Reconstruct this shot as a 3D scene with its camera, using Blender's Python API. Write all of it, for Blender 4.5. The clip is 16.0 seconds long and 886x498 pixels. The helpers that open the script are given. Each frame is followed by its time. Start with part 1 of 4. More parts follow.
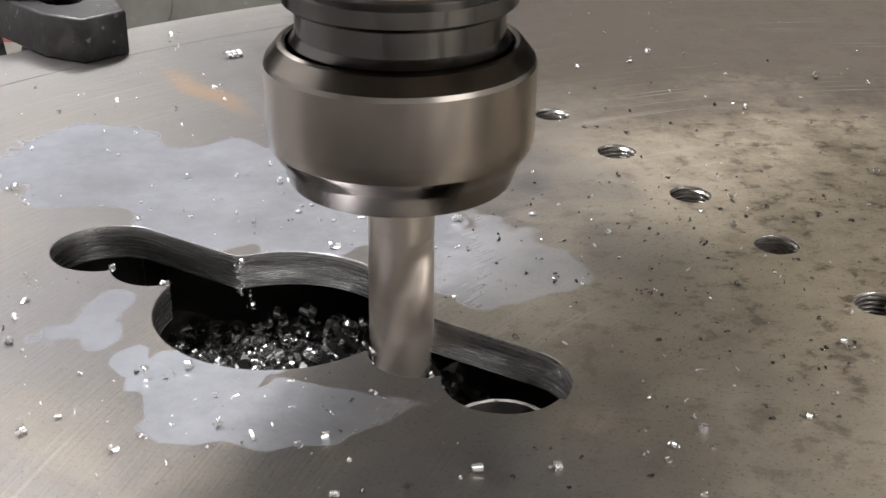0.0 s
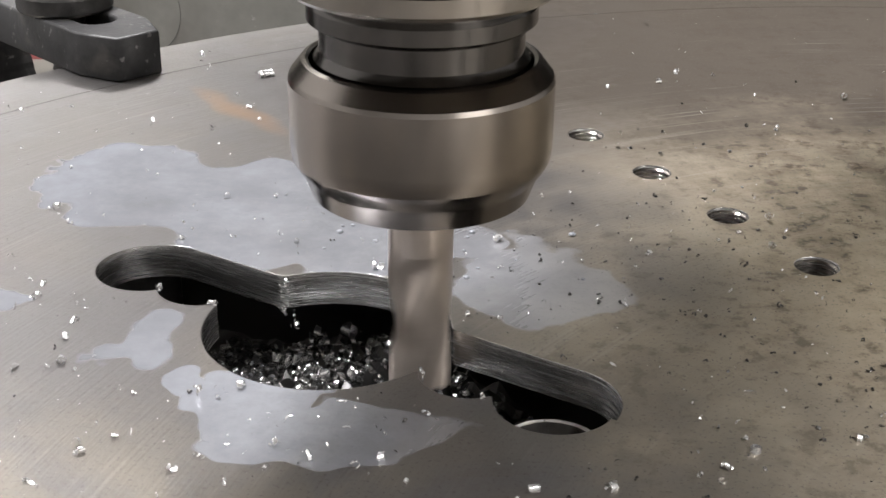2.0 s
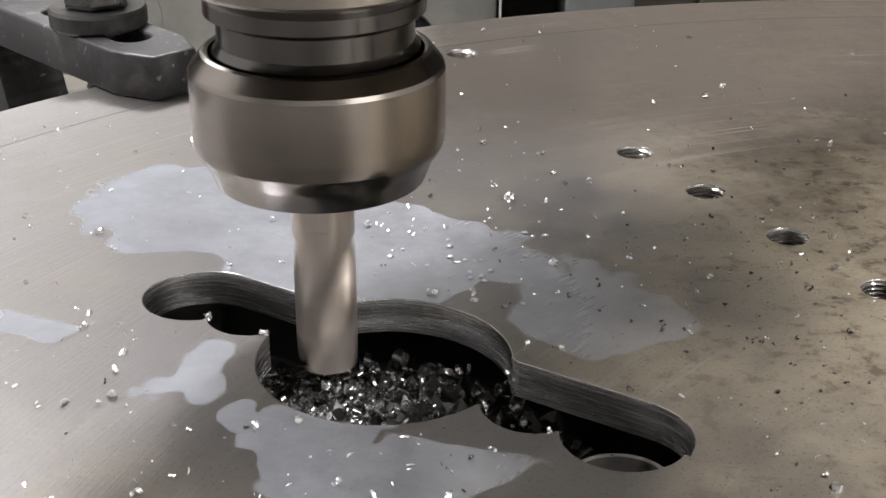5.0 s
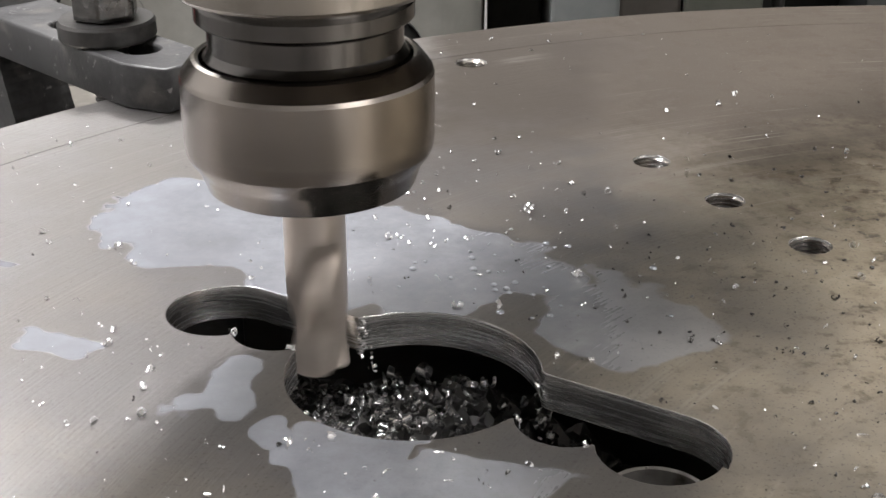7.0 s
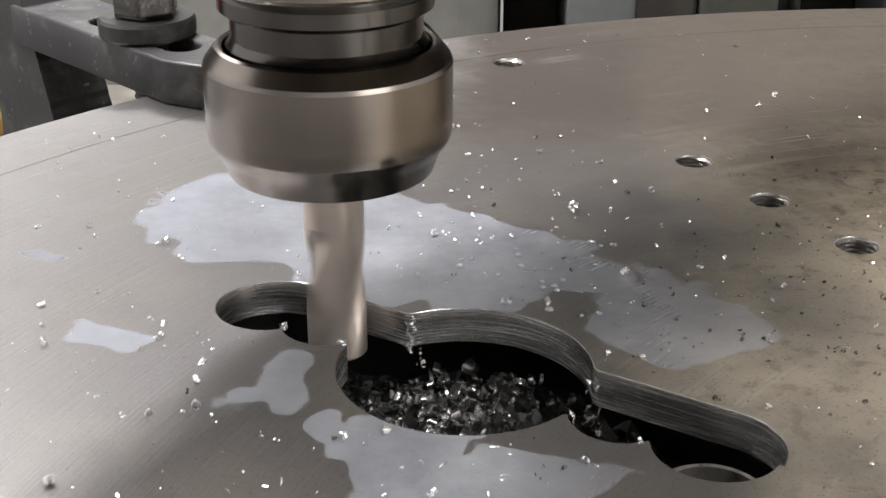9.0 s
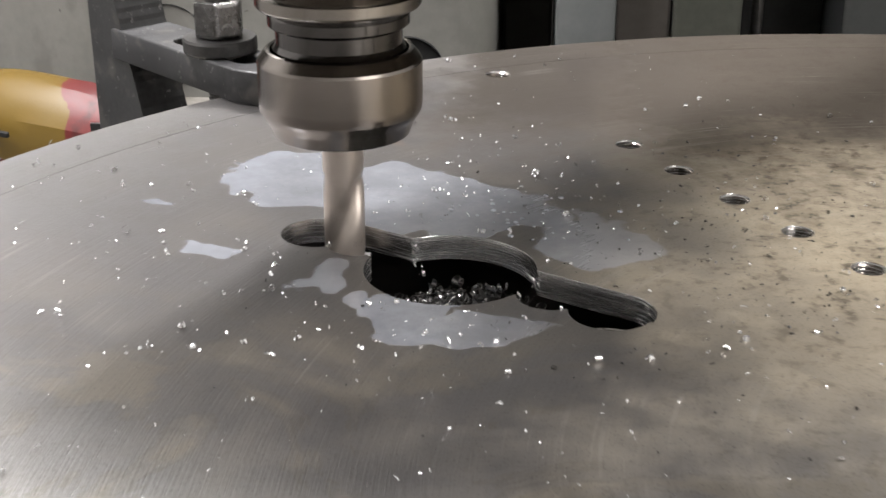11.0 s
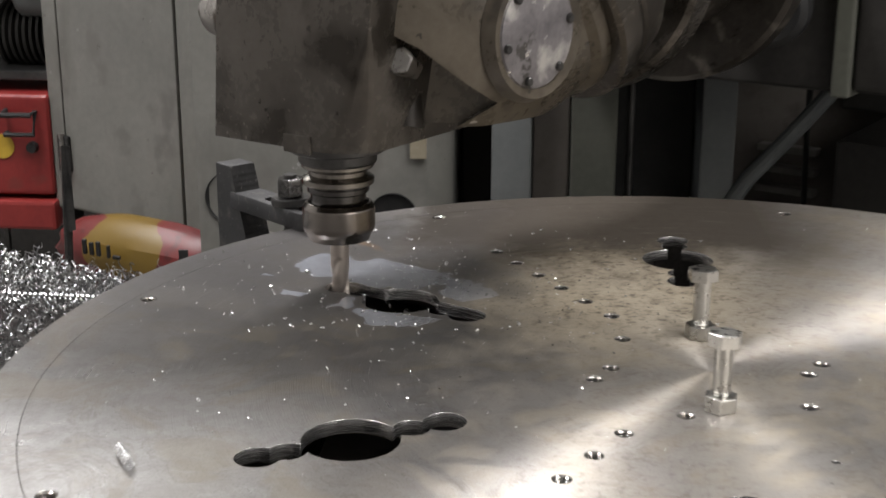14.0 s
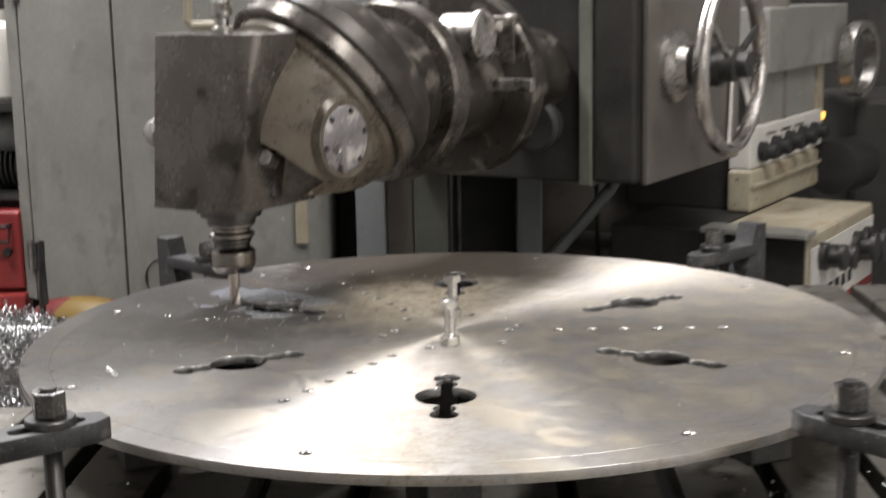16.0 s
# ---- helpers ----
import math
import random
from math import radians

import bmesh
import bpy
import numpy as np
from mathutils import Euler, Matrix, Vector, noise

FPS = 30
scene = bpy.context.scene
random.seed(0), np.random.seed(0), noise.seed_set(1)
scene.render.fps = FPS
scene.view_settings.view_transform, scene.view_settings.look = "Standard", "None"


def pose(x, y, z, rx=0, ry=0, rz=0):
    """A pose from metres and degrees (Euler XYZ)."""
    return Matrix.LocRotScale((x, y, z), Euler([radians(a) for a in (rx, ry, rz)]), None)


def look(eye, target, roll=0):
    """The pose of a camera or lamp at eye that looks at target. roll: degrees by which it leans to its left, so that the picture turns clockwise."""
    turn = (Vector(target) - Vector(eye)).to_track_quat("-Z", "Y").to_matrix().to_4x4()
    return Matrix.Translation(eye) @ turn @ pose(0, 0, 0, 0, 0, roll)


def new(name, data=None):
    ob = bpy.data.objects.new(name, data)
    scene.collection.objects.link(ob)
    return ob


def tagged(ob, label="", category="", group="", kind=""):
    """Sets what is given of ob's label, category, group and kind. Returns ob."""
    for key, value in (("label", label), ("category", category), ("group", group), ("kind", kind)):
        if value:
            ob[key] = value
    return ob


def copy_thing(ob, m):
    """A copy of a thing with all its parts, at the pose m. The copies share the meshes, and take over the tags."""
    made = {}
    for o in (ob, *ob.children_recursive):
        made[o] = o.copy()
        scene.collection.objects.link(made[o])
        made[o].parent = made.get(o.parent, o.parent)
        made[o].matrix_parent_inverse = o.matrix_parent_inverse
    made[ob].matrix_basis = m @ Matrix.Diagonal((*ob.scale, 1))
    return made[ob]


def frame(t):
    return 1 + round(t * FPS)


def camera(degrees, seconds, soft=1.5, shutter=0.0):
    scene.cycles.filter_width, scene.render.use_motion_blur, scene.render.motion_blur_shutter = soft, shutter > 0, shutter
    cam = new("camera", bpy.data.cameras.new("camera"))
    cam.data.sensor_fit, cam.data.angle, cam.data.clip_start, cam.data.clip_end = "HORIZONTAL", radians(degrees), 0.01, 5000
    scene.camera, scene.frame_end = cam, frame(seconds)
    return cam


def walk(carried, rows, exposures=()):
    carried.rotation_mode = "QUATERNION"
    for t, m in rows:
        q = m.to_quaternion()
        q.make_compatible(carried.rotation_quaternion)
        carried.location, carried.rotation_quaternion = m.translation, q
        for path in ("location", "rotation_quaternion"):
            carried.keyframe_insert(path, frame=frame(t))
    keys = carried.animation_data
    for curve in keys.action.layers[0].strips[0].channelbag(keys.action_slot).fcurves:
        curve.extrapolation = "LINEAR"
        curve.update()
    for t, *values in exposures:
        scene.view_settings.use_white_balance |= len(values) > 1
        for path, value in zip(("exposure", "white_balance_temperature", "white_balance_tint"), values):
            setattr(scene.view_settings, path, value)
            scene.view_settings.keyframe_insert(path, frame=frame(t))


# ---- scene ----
cam = camera(36.3, 16.0, 1.5, 0.5)
PATH = [
    (0, (-0.233, -0.205, 0.202), (-0.304, 1.599, -0.659), 0.6),
    (0.5, (-0.23, -0.204, 0.202), (-0.298, 1.599, -0.66), 0.5),
    (1, (-0.233, -0.207, 0.2), (-0.3, 1.602, -0.651), 0.5),
    (1.5, (-0.244, -0.209, 0.206), (-0.32, 1.605, -0.633), 1.0),
    (2, (-0.248, -0.208, 0.205), (-0.319, 1.606, -0.636), 0.8),
    (2.5, (-0.248, -0.204, 0.206), (-0.326, 1.609, -0.635), 0.5),
    (3, (-0.247, -0.201, 0.207), (-0.327, 1.612, -0.633), 0.3),
    (3.5, (-0.247, -0.199, 0.207), (-0.328, 1.617, -0.626), 0.3),
    (4, (-0.25, -0.199, 0.204), (-0.341, 1.617, -0.629), 0.2),
    (4.5, (-0.257, -0.196, 0.205), (-0.35, 1.62, -0.629), 0.2),
    (7, (-0.276, -0.191, 0.206), (-0.348, 1.63, -0.618), -0.1),
    (7.5, (-0.28, -0.191, 0.206), (-0.361, 1.631, -0.616), -0.0),
    (8, (-0.281, -0.19, 0.205), (-0.364, 1.631, -0.619), -0.0),
    (8.5, (-0.282, -0.19, 0.204), (-0.373, 1.631, -0.617), -0.2),
    (9, (-0.288, -0.193, 0.204), (-0.38, 1.629, -0.615), 0.1),
    (9.5, (-0.287, -0.219, 0.21), (-0.368, 1.61, -0.595), 0.7),
    (11.8, (-0.209, -0.609, 0.332), (-0.404, 1.243, -0.398), -0.2),
    (12, (-0.188, -0.68, 0.361), (-0.403, 1.178, -0.349), -0.0),
    (12.5, (-0.14, -0.821, 0.399), (-0.344, 1.037, -0.313), 0.6),
    (13, (-0.116, -0.87, 0.434), (-0.36, 0.998, -0.238), -0.7),
    (13.5, (-0.117, -0.934, 0.434), (-0.324, 0.95, -0.206), -0.7),
    (14, (-0.145, -1.151, 0.451), (-0.304, 0.76, -0.118), 0.1),
    (14.5, (-0.135, -1.354, 0.468), (-0.218, 0.579, -0.039), -0.8),
    (15, (-0.144, -1.537, 0.492), (-0.203, 0.395, -0.022), 0.1),
    (15.5, (-0.001, -1.755, 0.475), (-0.12, 0.182, -0.009), -0.5),
    (16, (0.054, -2.024, 0.51), (-0.009, -0.059, 0.139), -1.1),
]
# The table carries the plate past the standing cutter: how far the cutter has come along the slot, in metres.
FEED = [(0, .306), (1, .3095), (1.5, .312), (2, .317), (2.5, .3285), (3, .339), (3.5, .3495), (4, .3585), (4.5, .369), (5.5, .380), (7, .390), (8, .3965), (9, .403), (9.5, .406), (12.5, .4245), (14, .434), (15, .4385), (16, .441)]
U, N = Vector((-.8660254, .5, 0)), Vector((.5, .8660254, 0))
UP = Vector((0, 0, 1))


def shift(t):
    """How far the table stands from its last place."""
    return U * (.441 - float(np.interp(t, [r[0] for r in FEED], [r[1] for r in FEED])))


walk(cam, [(t, look(Vector(eye) + shift(t), Vector(target) + shift(t), roll)) for t, eye, target, roll in PATH], [(0, -.27), (4.5, -.13), (9.5, .02), (12, -.18), (12.5, -.68), (13, -.85), (14.5, -.85), (15.5, -.8), (16, -.55)])

# ---- world and light ----
world = bpy.data.worlds.new("workshop_air")
scene.world = world
world.use_nodes = True
bg = world.node_tree.nodes["Background"]
sky = world.node_tree.nodes.new("ShaderNodeTexSky")
sky.sky_type, sky.sun_disc, sky.sun_elevation, sky.sun_rotation = "NISHITA", False, radians(40), radians(-40)
world.node_tree.links.new(sky.outputs[0], bg.inputs[0])
bg.inputs[1].default_value = 0.08


def area(name, eye, target, sx, sy, watts, colour):
    lamp = bpy.data.lights.new(name, "AREA")
    lamp.shape, lamp.size, lamp.size_y, lamp.energy, lamp.color = "RECTANGLE", sx, sy, watts, colour
    ob = new(name, lamp)
    ob.matrix_world = look(eye, target)
    return ob


strip = area("skylight_lamp", (-1.40, 1.40, 3.37), (-1.40, 1.40, 0), 4.2, .55, 610, (1, .975, .985))
strip.matrix_world = pose(-1.40, 1.40, 3.37, 0, 0, 60)
area("window_lamp", (-1.6, 3.95, 2.35), (-.6, 0, .2), 3.9, 1.4, 130, (1, .985, .965))
# added fill from front right; no door or lamp stands there
area("front_fill_lamp", (2.9, -2.6, 1.3), (0, 0, 0), 2.2, 2.0, 60, (1, .96, .93))
# added overhead fill that lifts the plate's near right and the head's front
area("overhead_fill_lamp", (1.3, -1.1, 3.37), (1.3, -1.1, 0), .9, 3.0, 300, (1, .97, .96))

# ---- materials ----


def mat(name):
    m = bpy.data.materials.new(name)
    m.use_nodes = True
    return m, m.node_tree.nodes, m.node_tree.links, m.node_tree.nodes["Principled BSDF"]


def surface(name, a, b, rough=.5, metal=0.0, scale=12, fine=160, bump=.15, spread=.12, c=None, stretch=(1, 1, 1), spots=None):
    """A worn surface: two colours mixed at a coarse and a fine scale, uneven gloss, fine relief and, if given, spots of a third colour."""
    m, nodes, links, bsdf = mat(name)
    co = nodes.new("ShaderNodeTexCoord")
    mp = nodes.new("ShaderNodeMapping")
    mp.inputs["Scale"].default_value = stretch
    links.new(co.outputs["Object"], mp.inputs["Vector"])
    n1, n2 = nodes.new("ShaderNodeTexNoise"), nodes.new("ShaderNodeTexNoise")
    for n, sc, d in ((n1, scale, 6), (n2, fine, 4)):
        n.inputs["Scale"].default_value, n.inputs["Detail"].default_value = sc, d
        n.inputs["Roughness"].default_value = .62
        links.new(mp.outputs[0], n.inputs["Vector"])
    add = nodes.new("ShaderNodeMath")
    add.operation, add.inputs[1].default_value = "MULTIPLY_ADD", .45
    links.new(n2.outputs[0], add.inputs[0])
    links.new(n1.outputs[0], add.inputs[2])
    ramp = nodes.new("ShaderNodeValToRGB")
    ramp.color_ramp.elements[0].position, ramp.color_ramp.elements[1].position = .52, .95
    ramp.color_ramp.elements[0].color, ramp.color_ramp.elements[1].color = (*a, 1), (*b, 1)
    links.new(add.outputs[0], ramp.inputs[0])
    out = ramp.outputs[0]
    if c:
        n3 = nodes.new("ShaderNodeTexNoise")
        n3.inputs["Scale"].default_value, n3.inputs["Detail"].default_value = spots or scale * 2.3, 8
        links.new(mp.outputs[0], n3.inputs["Vector"])
        r3 = nodes.new("ShaderNodeValToRGB")
        r3.color_ramp.elements[0].position, r3.color_ramp.elements[1].position = .56, .66
        links.new(n3.outputs[0], r3.inputs[0])
        mix = nodes.new("ShaderNodeMixRGB")
        mix.inputs[2].default_value = (*c, 1)
        links.new(r3.outputs[0], mix.inputs[0])
        links.new(out, mix.inputs[1])
        out = mix.outputs[0]
    links.new(out, bsdf.inputs["Base Color"])
    mr = nodes.new("ShaderNodeMapRange")
    mr.inputs[1].default_value, mr.inputs[2].default_value = .4, 1.0
    mr.inputs[3].default_value, mr.inputs[4].default_value = max(.05, rough - spread), min(1, rough + spread)
    links.new(add.outputs[0], mr.inputs[0])
    links.new(mr.outputs[0], bsdf.inputs["Roughness"])
    bsdf.inputs["Metallic"].default_value = metal
    bp = nodes.new("ShaderNodeBump")
    bp.inputs["Strength"].default_value, bp.inputs["Distance"].default_value = bump, .002
    links.new(add.outputs[0], bp.inputs["Height"])
    links.new(bp.outputs[0], bsdf.inputs["Normal"])
    return m


def plate_steel():
    """Turned steel plate: rings from the lathe, brownish dirt over one half, coolant dried and wet round the slot."""
    m, nodes, links, bsdf = mat("turned_plate_steel")

    def node(kind, **sets):
        n = nodes.new(kind)
        for k, v in sets.items():
            n.inputs[k].default_value = v
        return n

    def math_(op, a, b=None, c=None, clamp=False):
        n = nodes.new("ShaderNodeMath")
        n.operation, n.use_clamp = op, clamp
        for k, v in enumerate((a, b, c)):
            if v is None:
                continue
            if isinstance(v, (int, float)):
                n.inputs[k].default_value = v
            else:
                links.new(v, n.inputs[k])
        return n.outputs[0]

    def mixed(fac, a, b):
        n = nodes.new("ShaderNodeMixRGB")
        for k, v in enumerate((fac, a, b)):
            if isinstance(v, tuple):
                n.inputs[k].default_value = (*v, 1)
            elif isinstance(v, (int, float)):
                n.inputs[k].default_value = v
            else:
                links.new(v, n.inputs[k])
        return n.outputs[0]

    co = node("ShaderNodeTexCoord").outputs["Object"]
    noise_a = node("ShaderNodeTexNoise", Scale=10, Detail=9, Roughness=.68)
    noise_b = node("ShaderNodeTexNoise", Scale=42, Detail=9, Roughness=.72)
    noise_c = node("ShaderNodeTexNoise", Scale=520, Detail=4, Roughness=.7)
    noise_d = node("ShaderNodeTexNoise", Scale=130, Detail=5, Roughness=.6)
    wob = node("ShaderNodeTexNoise", Scale=26, Detail=3)
    for n in (noise_a, noise_b, noise_c, noise_d, wob):
        links.new(co, n.inputs["Vector"])

    def band(value, low, high):
        n = nodes.new("ShaderNodeMapRange")
        n.interpolation_type = "SMOOTHSTEP"
        n.inputs[1].default_value, n.inputs[2].default_value = low, high
        links.new(value, n.inputs[0])
        return n.outputs[0]

    # polar coordinates stretch the fine scratches along the turning rings
    sep = nodes.new("ShaderNodeSeparateXYZ")
    links.new(co, sep.inputs[0])
    x, y = sep.outputs[0], sep.outputs[1]
    rad = math_("SQRT", math_("ADD", math_("MULTIPLY", x, x), math_("MULTIPLY", y, y)))
    ang = math_("ARCTAN2", y, x)
    comb = nodes.new("ShaderNodeCombineXYZ")
    links.new(math_("MULTIPLY", rad, 900), comb.inputs[0])
    links.new(math_("MULTIPLY", ang, 7), comb.inputs[1])
    rings = node("ShaderNodeTexNoise", Scale=1, Detail=3)
    links.new(comb.outputs[0], rings.inputs["Vector"])
    # dirt: brown film, most of it on the half behind the bolts
    side = math_("MULTIPLY_ADD", math_("MULTIPLY_ADD", math_("SUBTRACT", noise_a.outputs[0], .5), .16, x), 8, 1.95, clamp=True)
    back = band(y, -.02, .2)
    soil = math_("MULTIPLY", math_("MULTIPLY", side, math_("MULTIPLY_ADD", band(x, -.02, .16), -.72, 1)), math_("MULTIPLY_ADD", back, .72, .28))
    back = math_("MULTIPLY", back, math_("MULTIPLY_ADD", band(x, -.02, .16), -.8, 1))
    # a darker brown tone far back on that half
    back_dark = math_("MULTIPLY", band(math_("MULTIPLY_ADD", math_("SUBTRACT", noise_a.outputs[0], .5), .22, y), .23, .43), math_("MULTIPLY", band(math_("MULTIPLY_ADD", math_("SUBTRACT", wob.outputs[0], .5), .1, x), -.37, -.29), math_("SUBTRACT", 1, band(x, .10, .29))))
    cloud = math_("MULTIPLY_ADD", noise_b.outputs[0], .5, math_("MULTIPLY", noise_a.outputs[0], .75))
    dirt = math_("MULTIPLY", band(cloud, .54, .74), math_("MULTIPLY_ADD", soil, .78, .22), clamp=True)
    speck = math_("MULTIPLY", band(noise_d.outputs[0], .53, .62), math_("MULTIPLY", band(noise_b.outputs[0], .45, .57), math_("MULTIPLY_ADD", soil, .85, .1)))
    streak = band(rings.outputs[0], .50, .72)
    # coolant: blots with an uneven edge
    wx = math_("MULTIPLY_ADD", math_("SUBTRACT", wob.outputs[0], .5), .055, x)
    lobe = node("ShaderNodeTexNoise", Scale=34, Detail=2, Roughness=.4)
    off = node("ShaderNodeVectorMath")
    off.inputs[1].default_value = (3.1, 7.7, 0)
    links.new(co, off.inputs[0])
    links.new(off.outputs[0], lobe.inputs["Vector"])
    wy = math_("MULTIPLY_ADD", math_("SUBTRACT", lobe.outputs[0], .5), .05, y)
    wet = None
    for cx, cy, rx, ry, strength in BLOTS:
        dx, dy = math_("DIVIDE", math_("SUBTRACT", wx, cx), rx), math_("DIVIDE", math_("SUBTRACT", wy, cy), ry)
        d = math_("MULTIPLY", math_("SUBTRACT", 1, math_("ADD", math_("MULTIPLY", dx, dx), math_("MULTIPLY", dy, dy))), strength)
        wet = d if wet is None else math_("MAXIMUM", wet, d)
    thick = math_("MULTIPLY_ADD", math_("ADD", x, math_("MULTIPLY", wob.outputs[0], .05)), -6.5, -1.05, clamp=True)
    wet = math_("MULTIPLY", math_("MULTIPLY", math_("MULTIPLY_ADD", math_("SUBTRACT", noise_d.outputs[0], .5), .22, wet), 15, clamp=True), math_("MULTIPLY", math_("MULTIPLY_ADD", noise_a.outputs[0], 1.5, -.02), math_("MULTIPLY_ADD", thick, .5, .48)), clamp=True)
    col = mixed(band(cloud, .45, .8), (.40, .39, .385), (.29, .28, .275))
    col = mixed(math_("MULTIPLY", band(noise_c.outputs[0], .42, .66), .45), col, (.22, .21, .20))
    col = mixed(math_("MULTIPLY", streak, .40), col, (.25, .24, .225))
    # dimmer sheen towards the back, put into the base colour
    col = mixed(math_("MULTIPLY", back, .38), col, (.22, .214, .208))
    # darker tone round the slot, thinning outward in smears
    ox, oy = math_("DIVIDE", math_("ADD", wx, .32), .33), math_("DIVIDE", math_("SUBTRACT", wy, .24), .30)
    slot_dark = math_("SUBTRACT", 1, band(math_("MULTIPLY_ADD", math_("SUBTRACT", noise_a.outputs[0], .5), .5, math_("ADD", math_("MULTIPLY", ox, ox), math_("MULTIPLY", oy, oy))), .35, 1.5))
    col = mixed(math_("MULTIPLY", slot_dark, .85), col, (.115, .110, .108))
    col = mixed(math_("MULTIPLY", soil, .78), col, (.43, .365, .262))
    col = mixed(math_("MULTIPLY", dirt, .5), col, (.115, .092, .06))
    warm = math_("MULTIPLY", band(math_("MULTIPLY_ADD", wob.outputs[0], .25, math_("MULTIPLY", noise_a.outputs[0], .75)), .42, .66), math_("MULTIPLY_ADD", x, 1.6, .75, clamp=True))
    col = mixed(math_("MULTIPLY", warm, .72), col, (.37, .325, .25))
    mottle = math_("MULTIPLY", band(math_("MULTIPLY_ADD", noise_b.outputs[0], .6, math_("MULTIPLY", noise_d.outputs[0], .5)), .535, .63), soil)
    col = mixed(math_("MULTIPLY", mottle, .36), col, (.12, .098, .066))
    col = mixed(math_("MULTIPLY", back_dark, .96), col, (.052, .045, .038))
    col = mixed(math_("MULTIPLY", speck, .8), col, (.06, .05, .04))
    # wiped stains on the front half, pits, and arcs left by the turning tool
    blotch = node("ShaderNodeTexNoise", Scale=7, Detail=8, Roughness=.62, Distortion=1.6)
    links.new(co, blotch.inputs["Vector"])
    stain = math_("MULTIPLY", band(blotch.outputs[0], .50, .60), math_("SUBTRACT", 1, band(y, .0, .2)))
    col = mixed(math_("MULTIPLY", stain, .42), col, (.27, .235, .175))
    tide = math_("MULTIPLY", math_("SUBTRACT", 1, math_("MULTIPLY", math_("ABSOLUTE", math_("SUBTRACT", blotch.outputs[0], .52)), 90), clamp=True), math_("SUBTRACT", 1, band(y, .0, .2)))
    col = mixed(math_("MULTIPLY", tide, .35), col, (.13, .11, .08))
    pit = node("ShaderNodeTexNoise", Scale=850, Detail=2, Roughness=.5)
    links.new(co, pit.inputs["Vector"])
    col = mixed(math_("MULTIPLY", band(pit.outputs[0], .60, .68), .55), col, (.085, .078, .07))
    far = nodes.new("ShaderNodeCombineXYZ")
    links.new(math_("MULTIPLY", rad, 420), far.inputs[0])
    links.new(math_("MULTIPLY", ang, 2.2), far.inputs[1])
    arcs = node("ShaderNodeTexNoise", Scale=1, Detail=2)
    links.new(far.outputs[0], arcs.inputs["Vector"])
    col = mixed(math_("MULTIPLY", math_("MULTIPLY", band(arcs.outputs[0], .56, .68), band(noise_a.outputs[0], .46, .66)), .13), col, (.47, .45, .41))
    # rust stain
    rx_, ry_ = math_("ADD", x, .367), math_("SUBTRACT", y, .379)
    ra = math_("DIVIDE", math_("ADD", math_("MULTIPLY", rx_, .65), math_("MULTIPLY", ry_, -.757)), .046)
    rb = math_("DIVIDE", math_("ADD", math_("MULTIPLY", rx_, .757), math_("MULTIPLY_ADD", ry_, .65, math_("MULTIPLY_ADD", wob.outputs[0], .02, -.01))), .0075)
    rust = math_("SUBTRACT", 1, math_("ADD", math_("MULTIPLY", ra, ra), math_("MULTIPLY", rb, rb)), clamp=True)
    col = mixed(math_("MULTIPLY", rust, .4), col, (.33, .19, .08))
    col = mixed(math_("MULTIPLY", wet, .8), col, (.30, .32, .365))
    links.new(col, bsdf.inputs["Base Color"])
    rough = math_("MULTIPLY_ADD", noise_a.outputs[0], .14, math_("MULTIPLY_ADD", rings.outputs[0], .10, math_("MULTIPLY_ADD", back, .10, .175)))
    rough = math_("MULTIPLY_ADD", dirt, .12, math_("MULTIPLY_ADD", back_dark, .2, rough))
    rough = math_("MULTIPLY_ADD", stain, .10, math_("MULTIPLY_ADD", soil, .10, rough))
    rough = math_("ADD", math_("MULTIPLY", rough, math_("SUBTRACT", 1, wet)), math_("MULTIPLY", wet, .13))
    links.new(rough, bsdf.inputs["Roughness"])
    links.new(math_("MULTIPLY_ADD", soil, -.62, math_("MULTIPLY_ADD", dirt, -.4, math_("MULTIPLY_ADD", wet, -.35, math_("MULTIPLY_ADD", back, -.18, math_("MULTIPLY_ADD", back_dark, -.5, .86)))), clamp=True), bsdf.inputs["Metallic"])
    links.new(math_("MULTIPLY_ADD", back_dark, -.4, math_("MULTIPLY_ADD", soil, -.28, .5), clamp=True), bsdf.inputs["Specular IOR Level"])
    links.new(math_("MULTIPLY_ADD", wet, -.55, .92), bsdf.inputs["Anisotropic"])
    tan = nodes.new("ShaderNodeTangent")
    tan.direction_type, tan.axis = "RADIAL", "Z"
    links.new(tan.outputs[0], bsdf.inputs["Tangent"])
    bsdf.inputs["Anisotropic Rotation"].default_value = .25
    bp = node("ShaderNodeBump", Strength=.26, Distance=.0006)
    links.new(math_("ADD", rings.outputs[0], math_("MULTIPLY_ADD", noise_c.outputs[0], .5, math_("MULTIPLY", noise_b.outputs[0], .8))), bp.inputs["Height"])
    links.new(math_("MULTIPLY_ADD", wet, -.5, .26, clamp=True), bp.inputs["Strength"])
    links.new(bp.outputs[0], bsdf.inputs["Normal"])
    return m


